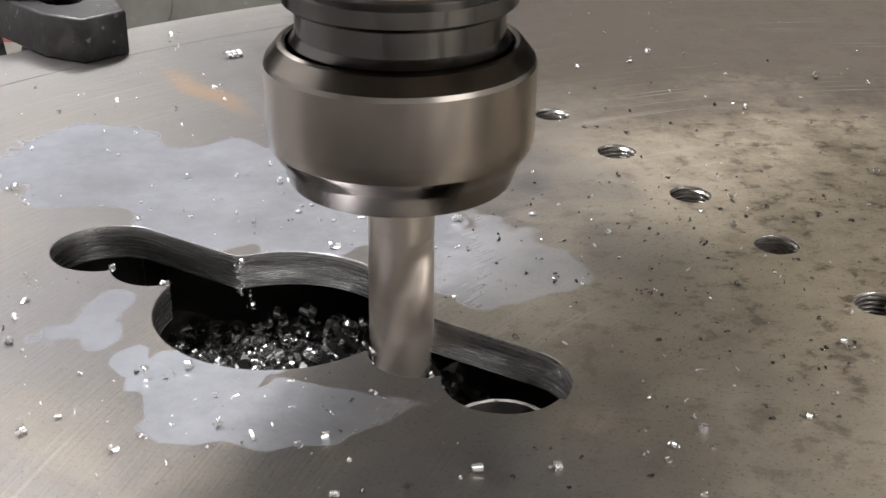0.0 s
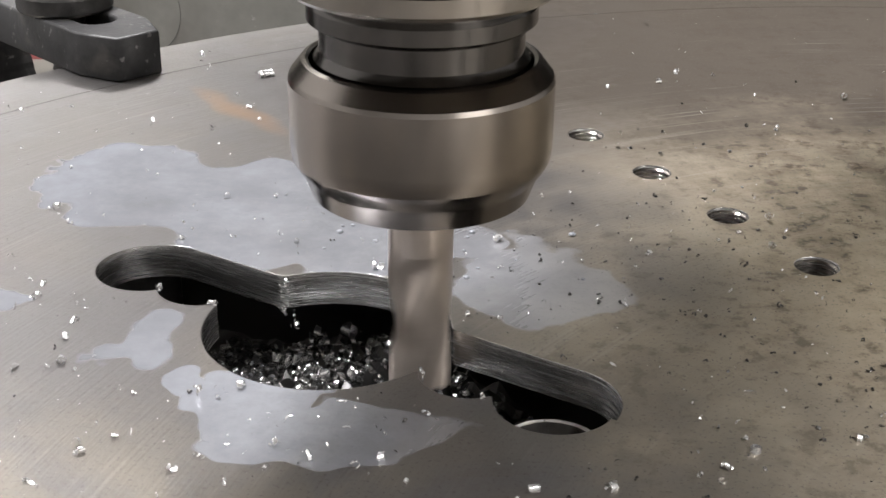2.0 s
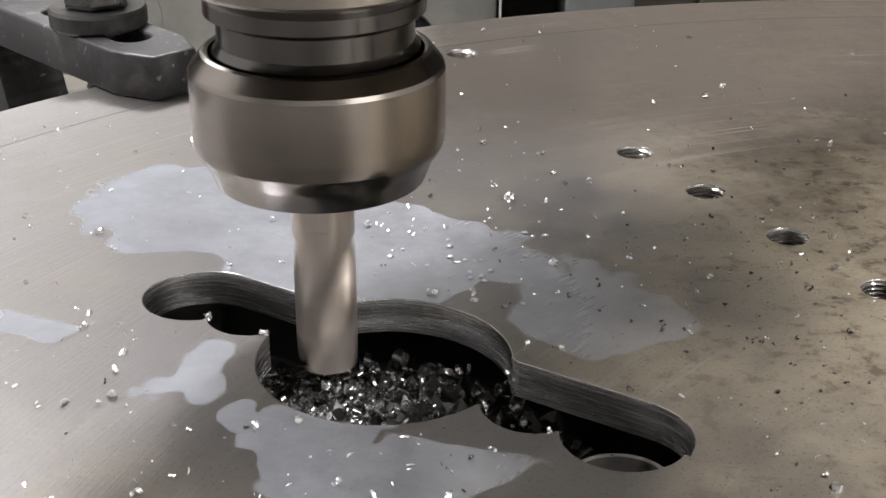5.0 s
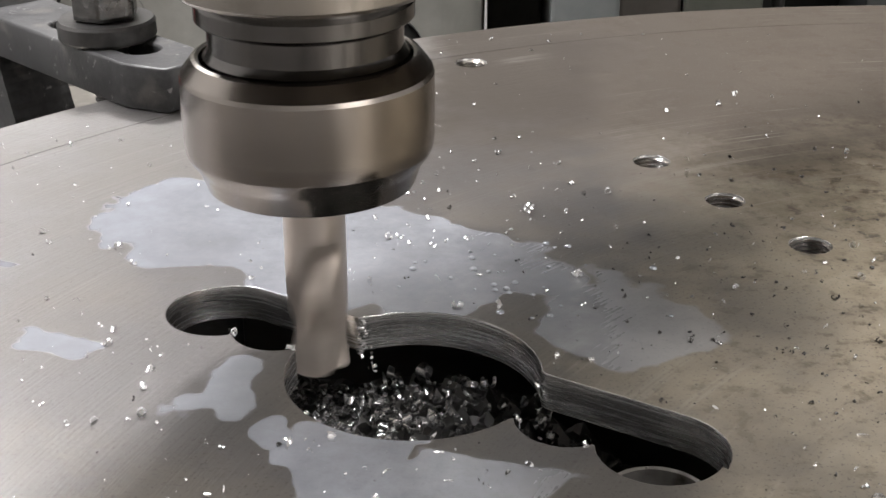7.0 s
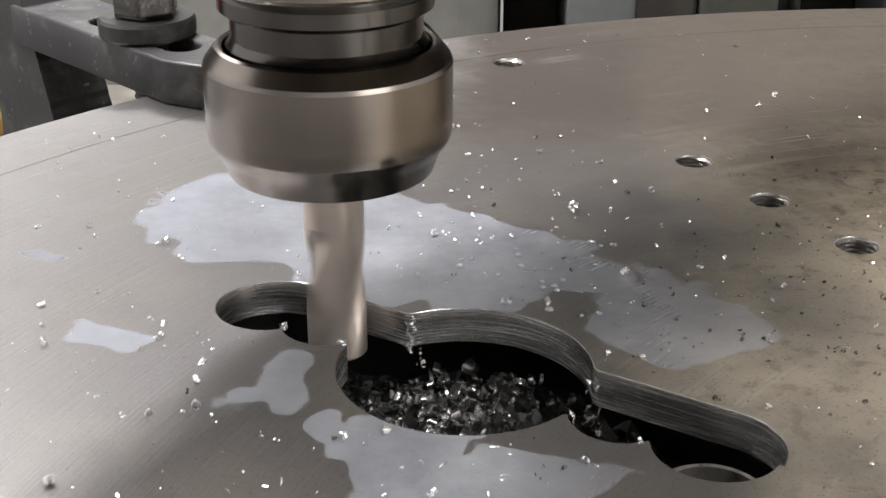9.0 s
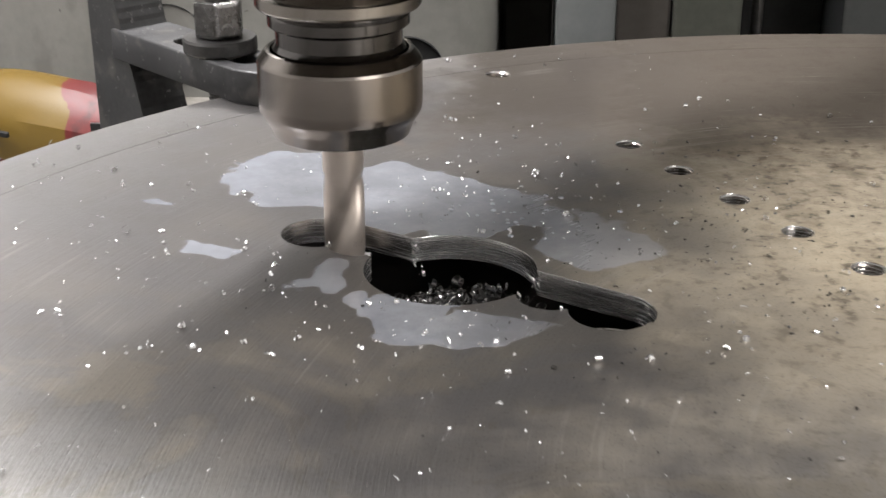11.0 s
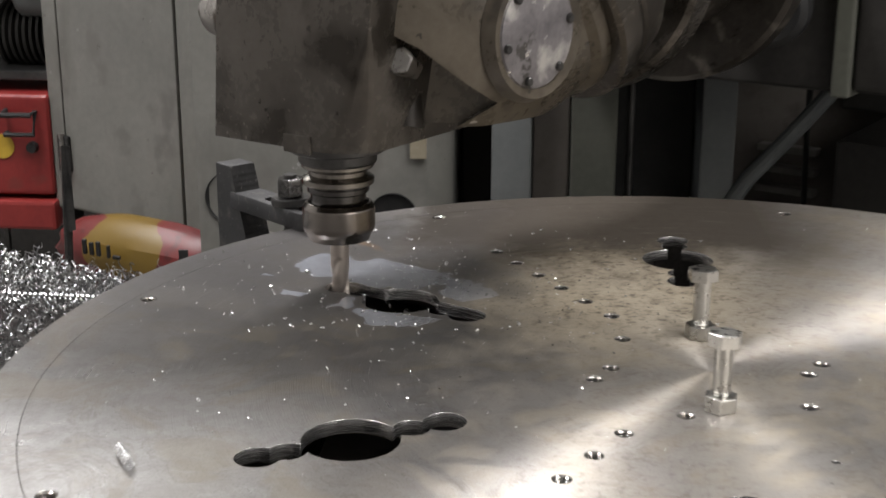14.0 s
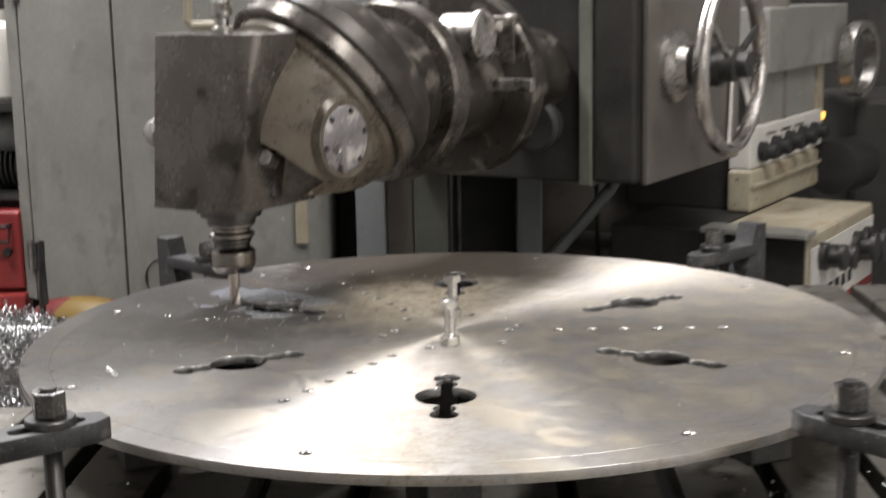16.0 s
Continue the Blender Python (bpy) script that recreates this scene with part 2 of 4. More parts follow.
# centre and half-widths of the coolant blots, in the plate's space
BLOTS = [(-.392, .288, .036, .044, 1), (-.340, .275, .046, .040, 1), (-.285, .250, .042, .030, .8), (-.232, .212, .033, .033, .5), (-.315, .238, .05, .028, 1), (-.290, .110, .040, .016, .7), (-.318, .124, .022, .014, .7), (-.337, .137, .010, .010, .6), (-.358, .158, .014, .017, .3), (-.418, .188, .015, .009, .3), (-.462, .248, .009, .003, .3)]
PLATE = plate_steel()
WALL_CUT = surface("milled_cut_steel", (.43, .425, .42), (.55, .545, .54), .24, .95, 30, 500, .05, .1, stretch=(1, 1, 50))
BRIGHT = surface("bright_ground_steel", (.46, .43, .40), (.62, .59, .56), .24, 1, 20, 260, .08, .08)
CHUCK = surface("polished_chuck_steel", (.24, .218, .198), (.29, .265, .243), .2, 1, 14, 300, .015, .03, stretch=(1, 1, 3))
CHUCKBODY = surface("glossy_dark_tool_steel", (.075, .072, .07), (.12, .115, .11), .17, 1, 20, 200, .03, .05)
CHUCK.node_tree.nodes["Principled BSDF"].inputs["Anisotropic"].default_value = .5
DARKSTEEL = surface("oily_dark_steel", (.05, .05, .05), (.13, .125, .12), .38, .85, 14, 180, .2, .14)
NUTSTEEL = surface("glossy_nut_steel", (.09, .088, .085), (.24, .235, .23), .24, 1, 40, 240, .2, .1)
FLANGE = surface("tool_flange_steel", (.21, .195, .175), (.32, .295, .265), .22, 1, 25, 300, .05, .06)
CUTTER = surface("cutter_steel", (.50, .44, .39), (.70, .63, .57), .32, .8, 40, 300, .1, .08, (.27, .225, .185), stretch=(1, 1, .45), spots=75)
CLAMP = surface("blackened_clamp_steel", (.032, .032, .033), (.075, .075, .075), .46, .5, 20, 220, .25, .12, (.10, .096, .09))
ZINC = surface("zinc_bolt_steel", (.52, .51, .48), (.70, .69, .66), .30, 1, 60, 300, .12, .1)
CASTING = surface("worn_head_casting", (.062, .055, .047), (.125, .112, .097), .25, .6, 9, 120, .35, .16, (.035, .03, .024), spots=14)
GREASY = surface("greasy_dark_casting", (.022, .019, .016), (.06, .053, .045), .36, .35, 10, 120, .35, .16, (.13, .116, .10), spots=22)
TANPAINT = surface("worn_tan_casting_paint", (.07, .058, .043), (.15, .128, .098), .3, .25, 11, 110, .35, .16, (.05, .042, .034), spots=17)
FLAKING = surface("flaking_silver_paint", (.14, .13, .135), (.27, .255, .26), .38, .5, 30, 200, .4, .14, (.50, .48, .45), spots=26)
BARE = surface("bare_worn_metal", (.27, .255, .235), (.52, .50, .47), .30, .9, 22, 200, .4, .14, (.11, .095, .08))
GREYPAINT = surface("grey_green_machine_paint", (.155, .153, .138), (.225, .22, .20), .5, 0, 4, 60, .12, .12, (.155, .148, .134), spots=11)
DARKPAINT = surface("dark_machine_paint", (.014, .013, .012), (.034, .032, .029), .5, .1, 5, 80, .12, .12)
PALEPAINT = surface("pale_blue_grey_paint", (.115, .125, .125), (.17, .178, .175), .5, 0, 5, 70, .1, .12)
BROWNPAINT = surface("brown_grey_paint", (.082, .072, .062), (.125, .112, .10), .55, 0, 6, 80, .12, .1)
GREENPAINT = surface("green_grey_paint", (.07, .073, .06), (.12, .122, .10), .55, 0, 6, 80, .12, .1)
BEIGE = surface("stained_beige_paint", (.23, .20, .14), (.34, .305, .23), .5, 0, 7, 90, .12, .12, (.25, .19, .12))
WHITEPAINT = surface("off_white_panel_paint", (.44, .425, .39), (.56, .545, .50), .45, 0, 8, 90, .08, .1)
RED = surface("worn_red_paint", (.17, .016, .016), (.25, .028, .024), .42, 0, 8, 90, .1, .12, (.18, .03, .025))
YELLOW = surface("yellow_print", (.40, .26, .025), (.50, .33, .04), .45, 0, 12, 90, .1, .1)
SACK = surface("printed_sack_film", (.085, .010, .010), (.135, .017, .015), .45, 0, 10, 90, .25, .14, (.05, .012, .011))
def print_on(m):
    """A yellow field with a soft, uneven edge on the red film."""
    nodes, links = m.node_tree.nodes, m.node_tree.links
    bsdf = nodes["Principled BSDF"]
    old = bsdf.inputs["Base Color"].links[0].from_socket
    co, mp, ball, no = nodes.new("ShaderNodeTexCoord"), nodes.new("ShaderNodeMapping"), nodes.new("ShaderNodeVectorMath"), nodes.new("ShaderNodeTexNoise")
    mp.inputs["Location"].default_value, mp.inputs["Scale"].default_value = (.35, 0, -.75), (11, 0, 18)
    links.new(co.outputs["Object"], mp.inputs["Vector"])
    ball.operation = "LENGTH"
    links.new(mp.outputs[0], ball.inputs[0])
    no.inputs["Scale"].default_value, no.inputs["Detail"].default_value = 14, 6
    links.new(co.outputs["Object"], no.inputs["Vector"])
    add, ramp, mix = nodes.new("ShaderNodeMath"), nodes.new("ShaderNodeValToRGB"), nodes.new("ShaderNodeMixRGB")
    add.operation, add.inputs[1].default_value = "MULTIPLY_ADD", .7
    links.new(no.outputs[0], add.inputs[0])
    links.new(ball.outputs[1], add.inputs[2])
    ramp.color_ramp.elements[0].position, ramp.color_ramp.elements[1].position = .98, 1.0
    ramp.color_ramp.elements[0].color, ramp.color_ramp.elements[1].color = (1, 1, 1, 1), (0, 0, 0, 1)
    half = nodes.new("ShaderNodeMath")
    half.operation, half.inputs[1].default_value = "MULTIPLY", .75
    links.new(add.outputs[0], half.inputs[0])
    links.new(half.outputs[0], ramp.inputs[0])
    links.new(ramp.outputs[0], mix.inputs[0])
    links.new(old, mix.inputs[1])
    # yellow kept dark: the shadow on the sack is put into the print
    mix.inputs[2].default_value = (.13, .08, .011, 1)
    links.new(mix.outputs[0], bsdf.inputs["Base Color"])


print_on(SACK)
# rubber and black parts; also the shade inside openings and the column gap
BLACK = surface("black_rubber_and_gap_shade", (.012, .012, .012), (.03, .03, .03), .55, 0, 12, 120, .15, .1)
TABLE = surface("oily_table_iron", (.14, .13, .115), (.24, .225, .20), .42, .7, 8, 120, .25, .14, (.08, .07, .055))
CHIP = surface("bright_metal_chip", (.7, .7, .7), (.9, .9, .9), .24, .8, 90, 400, .2, .12)
SWARF = surface("oily_swarf_metal", (.15, .15, .15), (.42, .42, .42), .3, 1, 90, 400, .2, .12)
HEAP = surface("oily_chip_steel", (.30, .30, .30), (.78, .78, .78), .2, .95, 90, 400, .2, .1)
CONCRETE = surface("oily_concrete", (.13, .125, .115), (.21, .20, .185), .75, 0, 3, 60, .3, .12, (.08, .075, .07))
PLASTER = surface("dusty_workshop_wall", (.30, .295, .285), (.40, .39, .38), .85, 0, 2, 40, .15, .08)
DROP = surface("milky_coolant", (.24, .255, .28), (.36, .375, .40), .1, .2, 60, 300, .05, .05)


def flecks(m, colour, scale, low, high, rough=None, metal=None, stretch=(1, 1, 1)):
    """Chips or stains of another colour, with their own gloss, over a material."""
    nodes, links = m.node_tree.nodes, m.node_tree.links
    bsdf = nodes["Principled BSDF"]
    co, mp = nodes.new("ShaderNodeTexCoord"), nodes.new("ShaderNodeMapping")
    mp.inputs["Location"].default_value, mp.inputs["Scale"].default_value = (scale * .37, scale * .11, 2.3), stretch
    links.new(co.outputs["Object"], mp.inputs["Vector"])
    no, ramp = nodes.new("ShaderNodeTexNoise"), nodes.new("ShaderNodeMapRange")
    no.inputs["Scale"].default_value, no.inputs["Detail"].default_value, no.inputs["Roughness"].default_value = scale, 5, .6
    links.new(mp.outputs[0], no.inputs["Vector"])
    ramp.inputs[1].default_value, ramp.inputs[2].default_value = low, high
    links.new(no.outputs[0], ramp.inputs[0])
    for socket, value in (("Base Color", (*colour, 1)), ("Roughness", rough), ("Metallic", metal)):
        if value is None:
            continue
        mix = nodes.new("ShaderNodeMixRGB")
        links.new(ramp.outputs[0], mix.inputs[0])
        if bsdf.inputs[socket].links:
            links.new(bsdf.inputs[socket].links[0].from_socket, mix.inputs[1])
        else:
            old = bsdf.inputs[socket].default_value
            mix.inputs[1].default_value = (old, old, old, 1)
        mix.inputs[2].default_value = value if socket == "Base Color" else (value, value, value, 1)
        links.new(mix.outputs[0], bsdf.inputs[socket])


flecks(TANPAINT, (.50, .47, .44), 26, .665, .69, .3, .8)
flecks(TANPAINT, (.03, .026, .022), 55, .66, .70)
flecks(FLAKING, (.06, .055, .05), 34, .60, .64, .5, .2)
flecks(FLAKING, (.66, .63, .60), 48, .62, .65, .25, .9)
flecks(CASTING, (.42, .40, .38), 30, .70, .73, .28, .9)
flecks(CASTING, (.03, .026, .022), 70, .66, .70)
flecks(CLAMP, (.22, .215, .21), 160, .63, .70, .35, .8)
flecks(GREYPAINT, (.12, .115, .10), 5, .56, .74, stretch=(1, 1, .35))
flecks(GREYPAINT, (.36, .355, .34), 40, .69, .72)
flecks(GREYPAINT, (.06, .055, .045), 55, .70, .73)
flecks(BEIGE, (.12, .095, .06), 9, .58, .72)
flecks(BEIGE, (.07, .055, .04), 42, .64, .70)
flecks(BROWNPAINT, (.06, .052, .045), 12, .56, .72)
flecks(TABLE, (.32, .30, .27), 14, .58, .7)
for m_ in (DARKPAINT, GREASY, BLACK):
    m_.node_tree.nodes["Principled BSDF"].inputs["Specular IOR Level"].default_value = .28
LAMPGLOW, _n, _l, _b = mat("amber_pilot_light")
_b.inputs["Base Color"].default_value = (.8, .35, .05, 1)
_b.inputs["Emission Color"].default_value = (1, .5, .1, 1)
_b.inputs["Emission Strength"].default_value = 3

# ---- building blocks ----


def mesh_of(bm, name, material, smooth=False):
    me = bpy.data.meshes.new(name)
    bmesh.ops.recalc_face_normals(bm, faces=bm.faces)
    bm.to_mesh(me)
    bm.free()
    me.materials.append(material)
    for p in me.polygons:
        p.use_smooth = smooth
    if smooth:
        me.set_sharp_from_angle(angle=radians(17))
    return me


def part(name, bm, material, parent, label="", smooth=False, at=None):
    """One mesh object under a thing or under a part."""
    me = bm if isinstance(bm, bpy.types.Mesh) else mesh_of(bm, name, material, smooth)
    ob = new(name, me)
    ob.parent = parent
    if at is not None:
        ob.matrix_basis = at
    if label:
        ob["label"] = label
    return ob


def thing(name, label, category, at=None, group="", kind=""):
    ob = new(name)
    ob.empty_display_size = .02
    if at is not None:
        ob.matrix_basis = at
    return tagged(ob, label, category, group, kind)


def solid(name, bm, material, label, category="", at=None, smooth=False, group="", kind=""):
    ob = new(name, mesh_of(bm, name, material, smooth))
    if at is not None:
        ob.matrix_basis = at
    return tagged(ob, label, category, group, kind)


def box(x0, x1, y0, y1, z0, z1, bevel=.003, seg=2, bm=None):
    own = bmesh.new()
    bmesh.ops.create_cube(own, size=1, matrix=Matrix.Translation(((x0 + x1) / 2, (y0 + y1) / 2, (z0 + z1) / 2)) @ Matrix.Diagonal((x1 - x0, y1 - y0, z1 - z0, 1)))
    if bevel:
        bmesh.ops.bevel(own, geom=own.edges[:], offset=bevel, segments=seg, affect="EDGES", profile=.6)
    return join(bm, own)


def join(bm, other):
    if bm is None:
        return other
    me = bpy.data.meshes.new("joint")
    other.to_mesh(me)
    other.free()
    bm.from_mesh(me)
    bpy.data.meshes.remove(me)
    return bm


def lathe(profile, seg=64, m=None, bm=None, closed=False):
    """A body turned about z from a profile of (radius, height)."""
    own = bmesh.new()
    rows = []
    for r, z in profile:
        if r < 1e-6:
            rows.append([own.verts.new((0, 0, z))] * seg)
        else:
            rows.append([own.verts.new((r * math.cos(2 * math.pi * k / seg), r * math.sin(2 * math.pi * k / seg), z)) for k in range(seg)])
    pairs = list(zip(rows, rows[1:])) + ([(rows[-1], rows[0])] if closed else [])
    for a, b in pairs:
        for k in range(seg):
            vs = []
            for v in (a[k], a[(k + 1) % seg], b[(k + 1) % seg], b[k]):
                if v not in vs:
                    vs.append(v)
            if len(vs) > 2:
                own.faces.new(vs)
    if m is not None:
        own.transform(m)
    return join(bm, own)


def prism(outline, z0, z1, m=None, bevel=0, bm=None):
    """An upright body over a flat outline."""
    own = bmesh.new()
    low = [own.verts.new((x, y, z0)) for x, y in outline]
    top = [own.verts.new((x, y, z1)) for x, y in outline]
    own.faces.new(low[::-1])
    own.faces.new(top)
    for k in range(len(low)):
        j = (k + 1) % len(low)
        own.faces.new((low[k], low[j], top[j], top[k]))
    if bevel:
        bmesh.ops.bevel(own, geom=own.edges[:], offset=bevel, segments=2, affect="EDGES", profile=.6)
    if m is not None:
        own.transform(m)
    return join(bm, own)


def tube(points, r, seg=10, bm=None):
    """A round bar bent along points."""
    own = bmesh.new()
    pts = [Vector(p) for p in points]
    rows = []
    for k, p in enumerate(pts):
        d = (pts[min(k + 1, len(pts) - 1)] - pts[max(k - 1, 0)]).normalized()
        a = d.cross(Vector((.3, .2, .93))).normalized()
        b = d.cross(a)
        rows.append([own.verts.new(p + r * (math.cos(2 * math.pi * j / seg) * a + math.sin(2 * math.pi * j / seg) * b)) for j in range(seg)])
    for a, b in zip(rows, rows[1:]):
        for j in range(seg):
            own.faces.new((a[j], a[(j + 1) % seg], b[(j + 1) % seg], b[j]))
    own.faces.new(rows[0])
    own.faces.new(rows[-1])
    return join(bm, own)


def axis_pose(origin, axis):
    """A pose whose z runs along axis."""
    return Matrix.Translation(origin) @ Vector(axis).to_track_quat("Z", "Y").to_matrix().to_4x4()


def frame_pose(origin, xdir):
    """A pose whose x runs along a level direction."""
    return Matrix.Translation(origin) @ Matrix.Rotation(math.atan2(xdir[1], xdir[0]), 4, "Z")


def hexagon(af, turn=0):
    r = af / math.sqrt(3)
    return [(r * math.cos(radians(60 * k + turn)), r * math.sin(radians(60 * k + turn))) for k in range(6)]


MOVERS = []


def rides(ob):
    """The thing rides on the table."""
    MOVERS.append(ob)
    return ob


# ---- the turned plate ----
THICK, R_IN, R_OUT = .0128, .5962, .638
CHAIN = [(.2635, .0185), (.2930, .0155), (.346, .0402), (.3990, .0155), (.4235, .0185)]


def chain_side(x, slot):
    h = max([math.sqrt(max(0, r * r - (x - c) ** 2)) for c, r in CHAIN] + [0])
    if slot:
        lo, hi, r = .2640, .4205, .0205
        if lo <= x <= hi:
            h = max(h, r)
        else:
            d = lo - x if x < lo else x - hi
            h = max(h, math.sqrt(max(0, r * r - d * d)))
    return h


def chain_outline(angle, slot):
    """The outline of a row of drilled holes on a radius; its far side milled straight if slot."""
    xs = set()
    for c, r in CHAIN + ([(.2640, .0205), (.4205, .0205)] if slot else []):
        xs |= {round(c - r * math.cos(math.pi * k / 28), 6) for k in range(29)}
    far = [(x, -chain_side(x, slot)) for x in sorted(xs)]
    near = [(x, chain_side(x, False)) for x in sorted(xs)]
    pts = far + near[::-1]
    out = []
    for x, y in pts:
        if not out or (x - out[-1][0]) ** 2 + (y - out[-1][1]) ** 2 > 1e-9:
            out.append((x, y))
    if (out[0][0] - out[-1][0]) ** 2 + (out[0][1] - out[-1][1]) ** 2 < 1e-9:
        out.pop()
    c, s = math.cos(radians(angle)), math.sin(radians(angle))
    return [(x * c - y * s, x * s + y * c) for x, y in out]


def ring(r, seg, cx=0, cy=0):
    return [(cx + r * math.cos(2 * math.pi * k / seg), cy + r * math.sin(2 * math.pi * k / seg)) for k in range(seg)]


def sheet(name, outlines, thick, bevel):
    """A flat sheet with openings, its top at z = 0."""
    cu = bpy.data.curves.new(name, "CURVE")
    cu.dimensions, cu.fill_mode, cu.extrude, cu.bevel_depth, cu.bevel_resolution = "2D", "BOTH", thick / 2 - bevel, bevel, 1
    for pts in outlines:
        sp = cu.splines.new("POLY")
        sp.points.add(len(pts) - 1)
        for p, (x, y) in zip(sp.points, pts):
            p.co = (x, y, 0, 1)
        sp.use_cyclic_u = True
    ob = bpy.data.objects.new(name, cu)
    me = bpy.data.meshes.new_from_object(ob)
    bpy.data.objects.remove(ob)
    bpy.data.curves.remove(cu)
    me.transform(Matrix.Translation((0, 0, -thick / 2)))
    return me


def polar(r, a):
    return r * math.cos(radians(a)), r * math.sin(radians(a))


TAPPED = [polar(.165 + .05 * k, a) for a in (0, 120, 240) for k in range(6)]
TAPPED += [polar(.107, a) for a in (14, 134, 254, 75, 195, 315)] + [polar(.088, a) for a in (0, 180)]
RIM_HOLES = [polar(.582, 29.7 + 45 * k) for k in range(8)]


def build_plate():
    plate = rides(thing("round_plate", "large round steel plate, lathe-turned, oily and stained, clamped flat", "steel plate"))
    holes = [chain_outline(30 + 60 * k, k == 2) for k in range(6)]
    taps = [ring(.0083, 28, x, y) for x, y in TAPPED] + [ring(.0088, 28, x, y) for x, y in RIM_HOLES] + [ring(.0036, 14, *polar(.198, 293))]
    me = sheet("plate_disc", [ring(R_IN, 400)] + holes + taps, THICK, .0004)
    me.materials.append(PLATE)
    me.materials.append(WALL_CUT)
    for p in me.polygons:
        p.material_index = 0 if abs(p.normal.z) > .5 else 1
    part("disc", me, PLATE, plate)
    me = sheet("plate_rim", [ring(R_OUT, 400), ring(R_IN + .0011, 400)], THICK, .0005)
    me.materials.append(PLATE)
    part("rim_ring", me, PLATE, plate)
    # threads in the tapped holes
    prof = []
    turns = 7
    for k in range(turns):
        z = -.0008 - k * (THICK - .001) / turns
        prof += [(.0083, z), (.0071, z - .0008)]
    prof += [(.0083, -THICK)]
    thread = mesh_of(lathe(prof, 28), "thread", BRIGHT, True)
    for x, y in TAPPED + RIM_HOLES:
        part("thread", thread, BRIGHT, plate, at=Matrix.Translation((x, y, -.0002)))
    # the edge of the tube below the end of the milled slot
    p = U * .2615 - N * .004
    part("tube_collar", lathe([(.0142, -.0135), (.0158, -.0135), (.0158, -.06), (.0142, -.06)], 40, closed=True), BARE, plate, "worn steel tube under the slot's end", True, at=Matrix.Translation(p))
    return plate


plate = build_plate()

# ---- on the table ----


def hex_bolt():
    bolt = rides(thing("hex_bolt", "zinc-plated hex bolt standing head up in a nut on the plate", "bolt", pose(0, -.0875, 0, 0, 0, 12), "bolts in the middle of the plate"))
    part("shank", lathe([(.0078, .0), (.008, .013), (.0072, .014), (.008, .0155), (.0074, .017), (.008, .0185), (.0078, .02), (.0078, .060)], 28), ZINC, bolt, smooth=True)
    own = prism(hexagon(.0255), .058, .0692, bevel=.0009)
    own = lathe([(0, .0694), (.0112, .0694), (.0120, .0690)], 28, bm=own)
    part("head", own, ZINC, bolt)
    part("nut", prism(hexagon(.0255, 8), .0004, .0138, bevel=.0012), ZINC, bolt)
    return bolt


b = hex_bolt()
rides(copy_thing(b, pose(0, .0885, 0, 0, 0, 38)))


def clamp(tip, way, big=1.0):
    """A strap clamp: slotted bar, stud with nut and washer, step block under its heel. x runs outward from the tip."""
    c = rides(thing("strap_clamp", "blackened steel strap clamp with hex nut on the plate's rim", "clamp", frame_pose((*tip, 0), way), "clamps round the plate"))
    t, w = .022 * big, .0195 * big
    outer = [(0, -.011 * big), (.022, -w), (.17, -w), (.17, w), (.022, w), (0, .011 * big)]
    r = .0105 * big
    slot = [(.036 + r * math.cos(a), r * math.sin(a)) for a in [math.pi / 2 + math.pi * k / 10 for k in range(11)]] + [(.105 + r * math.cos(a), r * math.sin(a)) for a in [-math.pi / 2 + math.pi * k / 10 for k in range(11)]]
    me = sheet("bar", [outer, slot], t, .0013)
    me.transform(Matrix.Translation((0, 0, t + .0003)))
    me.materials.append(CLAMP)
    part("bar", me, CLAMP, c)
    at = Matrix.Translation((.066, 0, 0))
    part("nut", prism(hexagon(.030 * big, 20), t + .011, t + .034 * big + .001, bevel=.0026), NUTSTEEL, c, "dark glossy steel hex nut with worn edges", at=at)
    part("washer", lathe([(.011, t + .0006), (.0235 * big, t + .0006), (.0245 * big, t + .002), (.0245 * big, t + .009), (.0235 * big, t + .0106), (.011, t + .0106)], 40, closed=True), DARKSTEEL, c, "thick dark washer", True, at=at)
    prof = [(.009, -.117)]
    for k in range(50):
        prof += [(.0098 * big, -.115 + k * .0032), (.0088 * big, -.1134 + k * .0032)]
    top = t + .034 * big + .005
    prof = [p for p in prof if p[1] < top - .001] + [(.008 * big, top), (0, top)]
    part("stud", lathe(prof, 20), DARKSTEEL, c, at=at)
    # the toothed heel block
    n, z0, z1 = 24, -.1175, .055 * big
    pts = [(.115, z0), (.205, z0), (.205, z1), (.172, z1)]
    for k in range(1, n):
        z = z1 - (z1 - z0) * k / n
        x = .172 - .057 * k / n
        pts += [(x, z), (x - .0018, z - (z1 - z0) / n * .55)]
    m = Matrix(((1, 0, 0, 0), (0, 0, 1, 0), (0, 1, 0, 0), (0, 0, 0, 1)))
    part("step_block", prism(pts, -.0185 * big, .0185 * big, m), CLAMP, c, "toothed steel step block")
    return c


clamp((-.423, .4235), (-.73, .68))
clamp((-.402, -.492), (-.78, -.62), 1.2)
clamp((.420, -.490), (.68, -.73), 1.2)
clamp((.440, .457), (.71, .70), 1.1)


